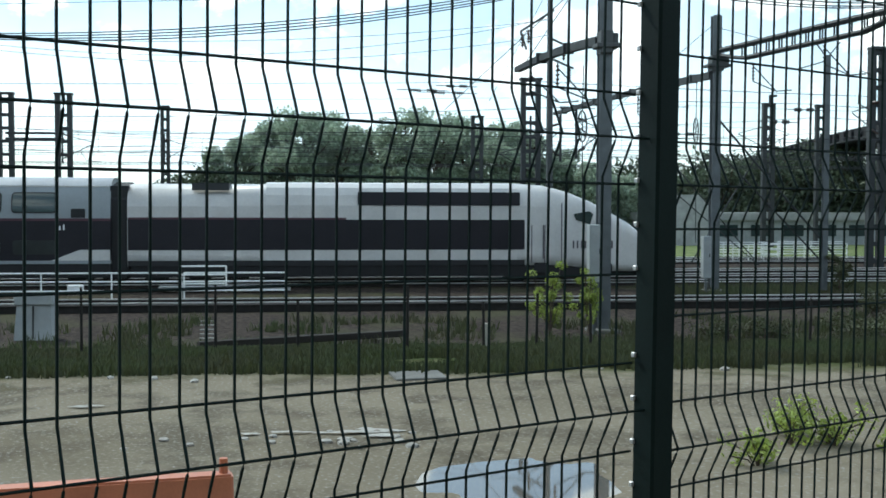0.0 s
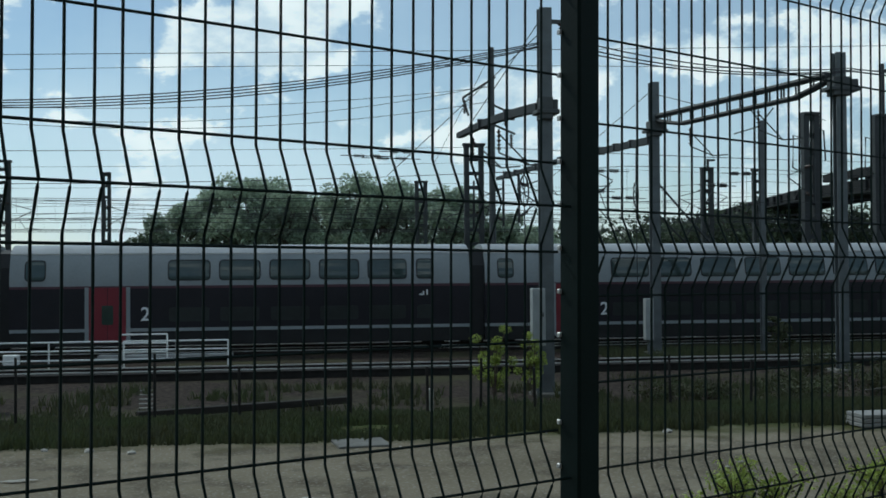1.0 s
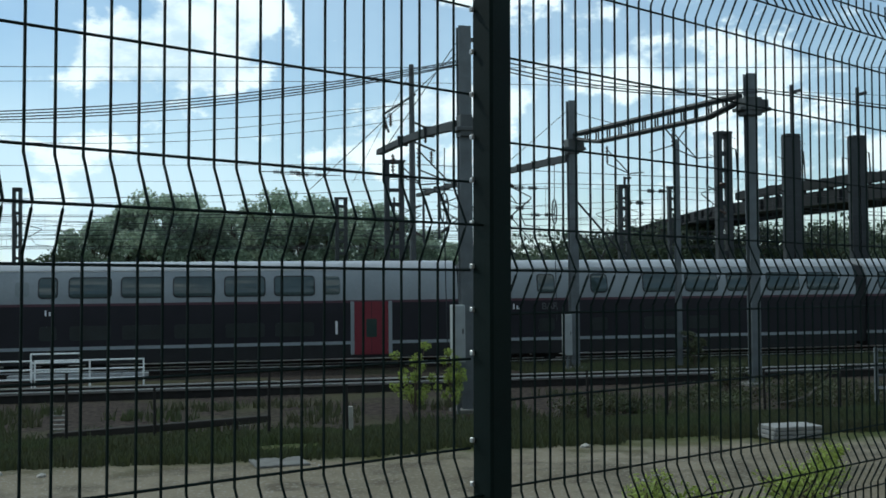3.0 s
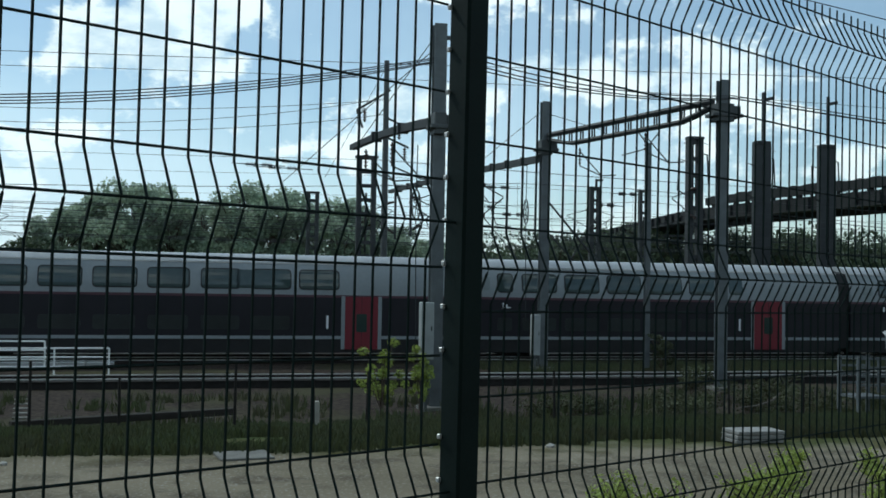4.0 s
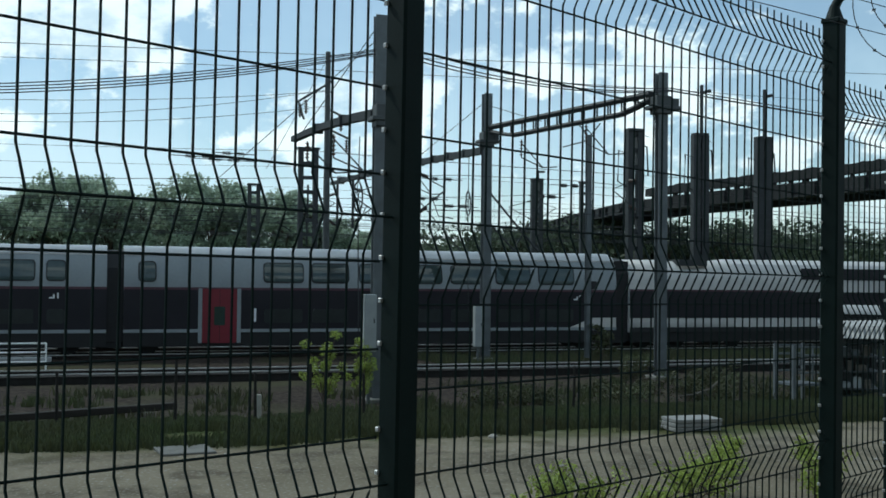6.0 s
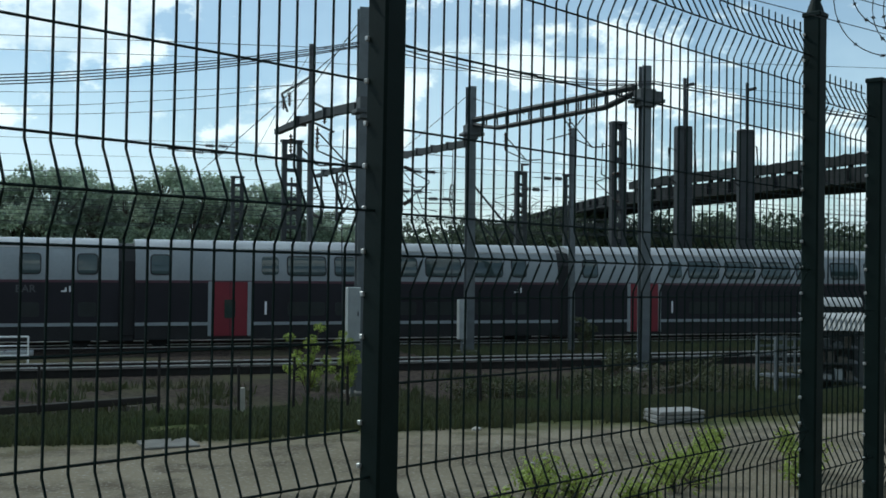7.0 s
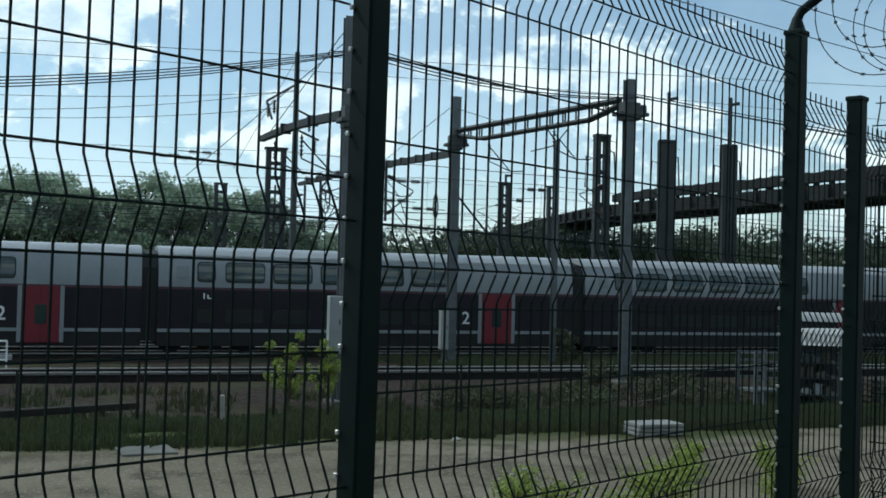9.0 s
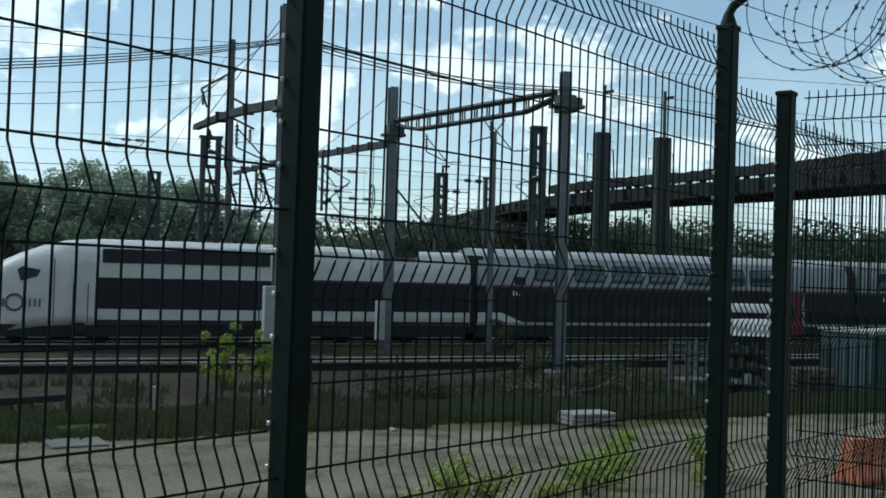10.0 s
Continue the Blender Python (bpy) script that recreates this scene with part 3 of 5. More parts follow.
def small_mast(s, p, top, w=0.2):
    thing = empty("slim_mast", at_track(s, p, RAIL), "slim grey steel mast beside the tracks", "mast", "masts by the tracks")
    part("column", h_beam(w, w, 0, top - RAIL), GALV, thing)
    part("arm", tubes([[(0, 0, top - RAIL - 0.1), (-0.5, 0, top - RAIL + 0.5)], [(0, 0, top - RAIL - 0.1), (0.5, 0, top - RAIL + 0.5)], [(0, 0, top - RAIL - 0.2), (0, 2.5, top - RAIL - 0.2)]], 0.03, 5), GALV, thing)
    return thing


small_mast(18.35, 37.6, 7.1, 0.2)


# ---- overhead wires ----
def span_wire(name, pts, r, label, sag=0.0):
    """A wire through track places, sagging between them."""
    path = []
    for a, b in zip(pts, pts[1:]):
        a, b = Vector(a), Vector(b)
        for k in range(13):
            f = k / 12
            path.append(a.lerp(b, f) - Vector((0, 0, sag * 4 * f * (1 - f))))
    clean = [path[0]]
    for q in path[1:]:
        if (q - clean[-1]).length > 1e-4:
            clean.append(q)
    ob = part(name, tube(bmesh.new(), clean, r, 5), WIRE)
    ob.matrix_world = TRACK
    return tagged(ob, label, "overhead wire", "overhead wires")


def catenary(p, z_contact, z_mess, s0=-150, s1=260, span=54, phase=0.0):
    thing = empty("catenary_line", TRACK, "contact wire hung from a sagging messenger wire", "overhead wire", "overhead wires")
    part("contact_wire", tube(bmesh.new(), [(s0, p, z_contact), (s1, p, z_contact)], 0.011, 5), WIRE, thing)
    pts, drops = [], []
    s = s0
    while s < s1:
        f = ((s - phase) % span) / span
        z = z_mess - 1.0 * 4 * f * (1 - f) * 0.9
        pts.append((s, p, z))
        drops.append([(s, p, z), (s, p, z_contact)])
        s += 4.5
    part("messenger_wire", tube(bmesh.new(), pts, 0.011, 5), WIRE, thing)
    tagged(part("dropper_run", tubes(drops, 0.006, 4), WIRE, thing), kind="stuff")


for k, p in enumerate(TRACKS):
    catenary(p, 3.75, 5.15 + 0.1 * (k % 2), phase=14 + 7 * k)
for k, p in enumerate((68.0, 72.0, 76.0, 80.0, 90.0)):
    catenary(p, 3.9 + 0.2 * k, 5.4 + 0.25 * k, phase=5 * k, s0=-120, s1=220)
for k, (dz, dp) in enumerate(((0, 0), (-0.13, 0.12), (-0.3, -0.1))):
    span_wire("feeder_wire", [(7.4, 26 + dp, 7.55 + dz), (17.8, 30.1 + dp, 7.75 + dz * 0.4), (62, 42 + dp, 8.0 + dz)], 0.02, "dark feeder wire between mast tops", 0.35)


def hung_wire(p, pts, s0, s1, r, label):
    """A wire at distance p that hangs in a parabola through three places (s, z)."""
    (a, za), (b, zb), (c, zc) = pts

    def height(x):
        return za * (x - b) * (x - c) / ((a - b) * (a - c)) + zb * (x - a) * (x - c) / ((b - a) * (b - c)) + zc * (x - a) * (x - b) / ((c - a) * (c - b))

    ob = part("feeder_wire", tube(bmesh.new(), [(s0 + (s1 - s0) * k / 30, p, height(s0 + (s1 - s0) * k / 30)) for k in range(31)], r, 5), WIRE)
    ob.matrix_world = TRACK
    tagged(ob, label, "overhead wire", "overhead wires")


for dz, dp in ((0.09, 0.1), (0.0, 0.0), (-0.05, 0.15), (-0.16, -0.1)):
    hung_wire(26 + dp, ((-4.57, 5.70 + dz), (1.4, 6.37 + dz), (6.7, 7.42 + dz * 0.6)), -24, 6.75, 0.016, "sagging dark feeder wire hung from a mast top")
hung_wire(34, ((-5.7, 8.41), (3.0, 8.70), (7.9, 8.87)), -22, 60, 0.011, "thin dark feeder wire along the tracks")
hung_wire(40, ((-6.5, 9.04), (6.0, 9.42), (30.0, 9.6)), -26, 60, 0.011, "thin dark feeder wire along the tracks")
for pts in (((-8.2, 9.27), (0.0, 9.61), (9.1, 10.48)), ((-8.2, 8.61), (-1.5, 8.89), (4.8, 9.64)), ((-8.2, 8.32), (-0.6, 8.54), (9.8, 9.79))):
    hung_wire(52, pts, -26, 10.65, 0.014, "thin dark wire sagging away from a pole")
for p, z in ((58, 8.3), (66, 9.2), (74, 9.0), (82, 8.2), (88, 7.6)):
    span_wire("feeder_wire", [(-120, p, z + 0.4), (10 + (p % 7), p, z), (90, p, z + 0.3), (200, p, z)], 0.012, "thin dark feeder wire along the tracks", 0.9)


def line_insulator(s, p, z, length):
    """A string of dark discs let into a wire."""
    thing = empty("line_insulator", at_track(s, p, z), "dark string insulator let into an overhead wire", "insulator", "insulators in the wires")
    bm = bmesh.new()
    for k in range(2):
        insulator(bm, (k * length * 0.62 - length / 2, 0, 0), length * 0.42, (1, 0, -0.03), 0.13)
    tagged(part("insulator_string", bm, DARK_STEEL, thing), kind="stuff")
    part("rod", tube(bmesh.new(), [(-length, 0, 0.02), (length, 0, -0.04)], 0.025, 5), DARK_STEEL, thing)


for s_, z_, n_ in ((5.0, 7.95, 1.5), (6.4, 7.82, 1.7), (6.9, 8.2, 1.2), (13.6, 7.05, 1.4), (19.2, 7.2, 1.4), (18.4, 6.0, 1.3), (20.2, 5.6, 1.4), (26.1, 6.37, 1.2), (27.6, 7.1, 1.2)):
    line_insulator(s_, 60, z_, n_)
for a, b, r in (((20.6, 55.0, 6.0), (27.7, 55.0, -1.85), 0.06), ((16.2, 55.4, 5.9), (23.1, 55.4, -1.85), 0.03), ((16.3, 55.8, 3.9), (23.2, 55.8, -1.85), 0.03), ((20.8, 56.2, 4.6), (27.2, 56.2, -1.85), 0.05), ((24.4, 56.6, 5.8), (19.6, 56.6, -1.85), 0.04)):
    ob = part("strut", tube(bmesh.new(), [a, b], r, 6), DARK_STEEL)
    ob.matrix_world = TRACK
    tagged(ob, "slanting dark steel strut among the overhead lines", "strut", "struts of the overhead lines")
for a, b in (((6.72, 26, 7.8), (3.8, 38, 4.9)), ((14.5, 39, 8.5), (12.8, 52, 5.3)), ((6.72, 26, 8.2), (5.6, 31.5, 5.8)), ((14.5, 39, 8.3), (15.6, 36, 7.3)), ((10.65, 52, 12.4), (8.5, 58, 7.2))):
    span_wire("stay_wire", [a, b], 0.014, "thin stay wire running to a mast", 0.0)


def tension_wheel(s, p, z):
    thing = empty("tension_wheel", at_track(s, p, z, 60), "spoked tensioning wheel on the overhead line", "tension wheel")
    ring = [(0.5 * math.cos(k * math.pi / 14), 0, 0.5 * math.sin(k * math.pi / 14)) for k in range(29)]
    part("rim", tube(bmesh.new(), ring, 0.03, 5), DARK_STEEL, thing)
    part("spokes", tubes([[(0, 0, 0), ring[k]] for k in range(0, 28, 4)], 0.015, 4), DARK_STEEL, thing)
    part("guide_rod", tubes([[(0, 0, 0.5), (0.1, 0, 2.0)], [(0, 0, -0.5), (0.2, 0, -4.5)]], 0.02, 4), DARK_STEEL, thing)


tension_wheel(14.25, 40.5, 4.4)
tension_wheel(7.8, 33.0, 3.98)


# ---- bridge over the railway, seen from below ----
BRIDGE_LINE = ((52.0, 18.0), (51.2, 34.0), (50.6, 49.4), (50.3, 57.0), (49.6, 67.0), (47.8, 80.0), (47.7, 91.0), (51.7, 111.0), (57.2, 136.0), (66.0, 170.0))


def bridge_way(p):
    """Where the bridge's near edge stands at distance p."""
    for (s0, p0), (s1, p1) in zip(BRIDGE_LINE, BRIDGE_LINE[1:]):
        if p <= p1:
            return s0 + (s1 - s0) * (p - p0) / (p1 - p0)
    return BRIDGE_LINE[-1][0]


def bridge_strip(p0, p1, z0, z1, near, far, step=4.0, jag=0.0, seed=1):
    """A band swept along the bridge; jag: an uneven top edge."""
    rng = random.Random(seed)
    bm = bmesh.new()
    rings = []
    count = max(1, int((p1 - p0) / step))
    for k in range(count + 1):
        p = p0 + (p1 - p0) * k / count
        x, top = bridge_way(p), z1 + (rng.choice((0, 0, 1)) * jag)
        rings.append([bm.verts.new(v) for v in ((x + near, p, z0), (x + far, p, z0), (x + far, p, top), (x + near, p, top))])
    for q, w in zip(rings, rings[1:]):
        for k in range(4):
            bm.faces.new((q[k], q[(k + 1) % 4], w[(k + 1) % 4], w[k]))
    bm.faces.new(rings[0][::-1])
    bm.faces.new(rings[-1])
    bmesh.ops.recalc_face_normals(bm, faces=bm.faces)
    return bm


def bridge():
    thing = empty("railway_bridge", TRACK, "long dark steel bridge curving over the railway", "bridge")
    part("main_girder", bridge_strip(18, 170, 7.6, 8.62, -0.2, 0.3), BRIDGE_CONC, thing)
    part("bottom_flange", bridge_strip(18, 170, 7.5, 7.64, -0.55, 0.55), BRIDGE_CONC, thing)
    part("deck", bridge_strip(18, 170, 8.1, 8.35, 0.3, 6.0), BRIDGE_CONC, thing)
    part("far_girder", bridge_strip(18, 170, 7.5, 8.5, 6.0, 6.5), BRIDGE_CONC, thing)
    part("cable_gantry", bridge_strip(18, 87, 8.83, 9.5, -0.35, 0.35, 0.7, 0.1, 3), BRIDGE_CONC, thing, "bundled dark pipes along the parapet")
    part("infill_panel", bridge_strip(18, 58, 8.5, 9.0, -0.1, 0.1), PLUM, thing, "dull dark red infill panel")
    rng, p = random.Random(8), 58.0
    while p < 86:
        w = rng.uniform(0.2, 1.1)
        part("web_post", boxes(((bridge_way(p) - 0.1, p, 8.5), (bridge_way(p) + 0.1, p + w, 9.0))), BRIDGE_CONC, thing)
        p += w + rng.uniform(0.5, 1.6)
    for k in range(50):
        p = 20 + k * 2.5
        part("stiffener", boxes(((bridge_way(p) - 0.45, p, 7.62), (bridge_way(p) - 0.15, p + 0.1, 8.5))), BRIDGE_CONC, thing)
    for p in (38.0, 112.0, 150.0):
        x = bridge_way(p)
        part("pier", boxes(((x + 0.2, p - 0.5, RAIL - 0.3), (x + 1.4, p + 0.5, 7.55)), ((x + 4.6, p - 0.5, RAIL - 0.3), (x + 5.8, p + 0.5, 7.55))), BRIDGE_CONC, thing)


bridge()


def cantilever(s, p, z, reach, turn, label):
    """A hinged triangular arm with insulators that holds the wires over a track."""
    thing = empty("cantilever_arm", at_track(s, p, z, turn), label, "cantilever arm", "cantilever arms over the tracks")
    part("hanger_post", tubes([[(0, 0, 0), (0, 0, -2.6)]], 0.07, 6), DARK_STEEL, thing)
    part("stay_tube", tubes([[(0, 0, -0.5), (reach, 0, -1.1)]], 0.03, 5), DARK_STEEL, thing)
    part("bracket_tube", tubes([[(0, 0, -2.3), (reach, 0, -1.15)]], 0.035, 5), DARK_STEEL, thing)
    part("steady_arm", tubes([[(reach * 0.55, 0, -1.7), (reach * 0.75, 0, -2.4), (reach * 1.3, 0, -2.5)]], 0.025, 5), DARK_STEEL, thing)
    for a, b in (((0.1, 0, -0.52), (1, 0, -0.24)), ((0.1, 0, -2.25), (1, 0, 0.55))):
        bm = bmesh.new()
        insulator(bm, a, 0.5, b, 0.1)
        part("insulator", bm, CERAMIC, thing)


for s, p, z, r, turn in ((13.7, 46.0, 6.6, 1.6, 20), (13.2, 50.0, 6.5, 1.7, 160), (12.6, 54.5, 6.5, 1.6, 10), (12.3, 57.0, 6.4, 1.5, 170), (13.1, 70.0, 7.4, 2.0, 15), (13.1, 70.2, 6.0, 2.0, 175), (36.1, 86.0, 8.6, 2.2, 10), (36.1, 86.2, 8.6, 2.2, 170), (40.9, 86.0, 7.5, 2.0, 175), (-19.4, 79.5, 7.0, 2.2, 5), (-14.3, 94.5, 7.6, 2.0, 0), (29.5, 54.6, 7.6, 1.6, 180)):
    cantilever(s, p, z, r, turn, "hinged steel cantilever arm with brown insulators")


# ---- trees, hedges, weeds, grass ----
def leaf_cloud(count, blobs, size, seed, flat=0.6):
    """Many small leaf quads gathered round blobs (centre, radius)."""
    rng = np.random.RandomState(seed)
    vol = np.array([b[1] ** 2.2 for b in blobs])
    pick = rng.choice(len(blobs), count, p=vol / vol.sum())
    centre = np.array([b[0] for b in blobs])[pick]
    rad = np.array([b[1] for b in blobs])[pick][:, None]
    unit = lambda v: v / np.linalg.norm(v, axis=1, keepdims=True)
    c = centre + unit(rng.normal(size=(count, 3))) * rad * (0.3 + 0.75 * rng.rand(count, 1) ** 0.6) * np.array((1, 1, 0.85))
    a = unit(rng.normal(size=(count, 3)))
    b = unit(np.cross(a, rng.normal(size=(count, 3))))
    w = size * (0.5 + rng.rand(count, 1))
    quad = np.stack([c - a * w, c + b * w * flat, c + a * w, c - b * w * flat], 1).reshape(-1, 3)
    verts = quad.tolist()
    faces = np.arange(4 * count).reshape(-1, 4).tolist()
    return verts, faces


def tree(s, p, height, spread, seed, leaf, label, count=2600, base=0.28):
    rng = random.Random(seed)
    thing = empty("tree", at_track(s, p, RAIL - 0.4), label, "tree", "trees beyond the railway")
    bm = bmesh.new()
    tube(bm, [(0, 0, 0), (0.15, 0, height * 0.3), (0.05, 0.1, height * 0.75)], 0.32, 8, 0.1)
    blobs = []
    for k in range(64):
        a = rng.uniform(0, 2 * math.pi)
        h = rng.uniform(base, 0.93) * height
        reach = spread * rng.uniform(0.15, 1.0) * (1.0 - 0.55 * abs(h / height - 0.55))
        end = (reach * math.cos(a), reach * math.sin(a), h)
        tube(bm, [(0.08, 0.03, h * 0.55), (end[0] * 0.5, end[1] * 0.5, h * 0.85), end], 0.1, 5, 0.03)
        blobs.append((end, rng.uniform(0.12, 0.29) * spread + 0.3))
    part("trunk", bm, BARK, thing)
    v, f = leaf_cloud(count, blobs, 0.16, seed, 0.6)
    sheet("crown", v, f, leaf, thing)
    return thing


for k, (s, h, w) in enumerate(((-10.4, 9.8, 3.2), (-7.4, 11.7, 3.6), (-4.2, 12.7, 3.8), (-1.0, 12.9, 3.8), (2.0, 11.6, 3.6), (5.0, 12.3, 3.8), (8.0, 12.3, 3.8), (11.2, 11.9, 3.8), (14.2, 11.4, 3.5), (17.0, 10.6, 3.2), (19.6, 9.0, 3.0), (22.0, 7.8, 2.8), (24.6, 6.6, 2.6))):
    tree(s + 1.8, 99 + 2.2 * math.sin(k * 2.1), h, w, 10 + k, LEAF, "tall broad leafy green tree with gaps in its crown", 14000, 0.05)
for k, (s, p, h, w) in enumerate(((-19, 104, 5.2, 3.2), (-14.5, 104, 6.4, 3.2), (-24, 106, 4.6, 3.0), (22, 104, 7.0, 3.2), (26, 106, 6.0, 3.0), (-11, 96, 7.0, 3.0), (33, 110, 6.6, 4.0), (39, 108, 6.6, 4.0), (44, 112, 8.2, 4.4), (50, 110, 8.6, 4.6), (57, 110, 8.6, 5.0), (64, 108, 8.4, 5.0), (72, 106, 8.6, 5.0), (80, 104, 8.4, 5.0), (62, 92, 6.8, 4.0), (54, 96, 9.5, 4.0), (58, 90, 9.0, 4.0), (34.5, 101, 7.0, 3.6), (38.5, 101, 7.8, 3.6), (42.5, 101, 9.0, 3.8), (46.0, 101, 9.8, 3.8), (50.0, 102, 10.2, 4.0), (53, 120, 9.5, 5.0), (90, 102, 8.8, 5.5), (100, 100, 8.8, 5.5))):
    tree(s, p, h, w, 40 + k, LEAF_SHADED, "low bushy tree with shade put into its dark leaf colour", 6000, 0.05)


def tree_belt(name, s0, s1, p, h, seed):
    rng = random.Random(seed)
    blobs = []
    s = s0
    while s < s1:
        blobs.append(((s, p + rng.uniform(-3, 3), rng.uniform(0.1, 0.75) * h), rng.uniform(0.3, 0.45) * h))
        s += 0.9
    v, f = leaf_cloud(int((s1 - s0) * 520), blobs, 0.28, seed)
    ob = sheet(name, v, f, LEAF_SHADED)
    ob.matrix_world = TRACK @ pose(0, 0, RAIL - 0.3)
    tagged(ob, "dense belt of bushes beyond the railway in shade-dark leaf colour", "bushes", kind="stuff")


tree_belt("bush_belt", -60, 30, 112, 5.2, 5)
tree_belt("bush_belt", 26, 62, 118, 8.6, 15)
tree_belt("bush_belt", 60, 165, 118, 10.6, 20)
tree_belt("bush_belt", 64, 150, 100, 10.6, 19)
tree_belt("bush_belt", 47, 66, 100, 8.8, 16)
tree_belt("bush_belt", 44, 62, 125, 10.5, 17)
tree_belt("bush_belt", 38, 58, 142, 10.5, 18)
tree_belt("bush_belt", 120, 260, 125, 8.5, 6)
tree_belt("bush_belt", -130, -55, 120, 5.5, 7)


def shrub(s, p, z, w, h, seed, mat_leaf, label, count=500, size=0.07, name="shrub", category="shrub"):
    rng = random.Random(seed)
    thing = empty(name, at_track(s, p, z), label, category, "weeds in the yard")
    stems, blobs = [], []
    for k in range(11):
        a, r = rng.uniform(0, 6.28), w * rng.uniform(0.15, 0.9)
        end = (r * math.cos(a), r * math.sin(a), h * rng.uniform(0.25, 1.0))
        stems.append([(0, 0, -0.05), (end[0] * 0.35, end[1] * 0.35, end[2] * 0.6), end])
        blobs += [(end, 0.17 * w + 0.05), ((end[0] * 0.6, end[1] * 0.6, end[2] * 0.7), 0.16 * w + 0.05)]
    for st in stems:
        part("stalk", tube(bmesh.new(), st, 0.006 + 0.005 * h, 5), BARK, thing)
    v, f = leaf_cloud(count, blobs, size, seed, 0.42)
    sheet("leaves", v, f, mat_leaf, thing)
    return thing


def tuft_field(name, label, count, s0, s1, p0, p1, hmin, hmax, seed, material, keep=None):
    """Blades of grass in tufts, one stuff object."""
    rng = np.random.RandomState(seed)
    verts, faces = [], []
    made = 0
    while made < count:
        s, p = rng.uniform(s0, s1), rng.uniform(p0, p1)
        if keep and not keep(s, p):
            continue
        made += 1
        z = ground_z(s, p) - 0.01
        for _ in range(5):
            a, h = rng.uniform(0, 6.28), rng.uniform(hmin, hmax)
            w = 0.006 + 0.012 * rng.rand()
            bx, by = s + rng.normal() * 0.05, p + rng.normal() * 0.05
            lx, ly = math.cos(a) * h * 0.35, math.sin(a) * h * 0.35
            i = len(verts)
            verts += [(bx - w, by, z), (bx + w, by, z), (bx + lx * 0.5 + w * 0.7, by + ly * 0.5, z + h * 0.65), (bx + lx * 0.5 - w * 0.7, by + ly * 0.5, z + h * 0.65), (bx + lx, by + ly, z + h)]
            faces += [(i, i + 1, i + 2, i + 3), (i + 3, i + 2, i + 4)]
    ob = sheet(name, verts, faces, material)
    ob.matrix_world = TRACK
    tagged(ob, label, "grass", kind="stuff")


tuft_field("verge_grass", "rough green and dry grass on the verge", 38000, -9, 26, 13.0, 21.5, 0.04, 0.2, 3, GRASS, lambda s, p: noise.noise((s * 0.6, p * 0.8, 1)) > -0.25 + 0.06 * (p - 16))
tuft_field("sparse_grass", "sparse grass tufts in the ballast edge", 2500, -9, 40, 20.5, 29.5, 0.08, 0.35, 4, GRASS, lambda s, p: noise.noise((s * 0.5, p * 0.5, 2)) > 0.1)
tuft_field("track_weeds", "green weeds between the far tracks", 5000, 12, 60, 36.3, 41.5, 0.1, 0.35, 8, GRASS)

# weeds and shrubs placed by the yard
for k, (s, p, w, h) in enumerate(((3.95, 7.95, 0.42, 0.42), (4.35, 7.85, 0.36, 0.36), (4.1, 8.3, 0.3, 0.25), (5.55, 7.9, 0.4, 0.36), (5.95, 8.2, 0.42, 0.38), (6.25, 8.7, 0.36, 0.3), (6.7, 9.3, 0.3, 0.24), (7.1, 9.9, 0.34, 0.26), (7.5, 10.3, 0.34, 0.26), (6.95, 7.7, 0.34, 0.42), (7.35, 8.1, 0.34, 0.4), (8.3, 9.6, 0.3, 0.3), (4.9, 7.5, 0.3, 0.25), (3.3, 7.2, 0.32, 0.3))):
    shrub(s, p, ground_z(s, p), w, h, 70 + k, WEED, "bright green leafy weed growing in the yard", 520, 0.027, "weed", "weed")
shrub(5.15, 25.3, -1.9, 0.6, 1.75, 90, WEED, "bright green young shrub beside a mast", 2600, 0.036)
shrub(6.15, 25.2, -1.9, 0.45, 1.6, 91, WEED, "bright green young shrub beside a mast", 2200, 0.036)
shrub(18.9, 37.4, -1.95, 0.6, 1.4, 92, GRASS, "green shrub between the tracks", 600, 0.08)
shrub(15.6, 28.6, -1.95, 1.0, 0.8, 93, GRASS, "dull green shrub at a mast foot", 1300, 0.045)
shrub(18.6, 28.4, -1.95, 1.1, 0.7, 94, GRASS, "dull green shrub at a mast foot", 1300, 0.045)
for k, (s, p, w, h) in enumerate(((10.5, 24.2, 1.0, 0.4), (12.0, 22.4, 1.1, 0.5), (13.2, 24.0, 1.2, 0.7), (14.2, 22.8, 1.2, 0.8), (15.4, 23.6, 1.1, 0.6), (17.8, 25.0, 1.2, 0.45), (20.0, 25.5, 1.2, 0.4), (9.0, 24.0, 0.9, 0.35))):
    shrub(s, p, ground_z(s, p), w, h, 120 + k, GRASS, "low dull green bramble clump on the verge", 1400, 0.04, "bramble", "bramble")
for k, (s, p) in enumerate(((-1.5, 4.62), (-1.12, 4.6))):
    shrub(s, p, ground_z(s, p), 0.2, 0.4, 98 + k, WEED, "small green weed by an orange barrier", 90, 0.05, "weed", "weed")


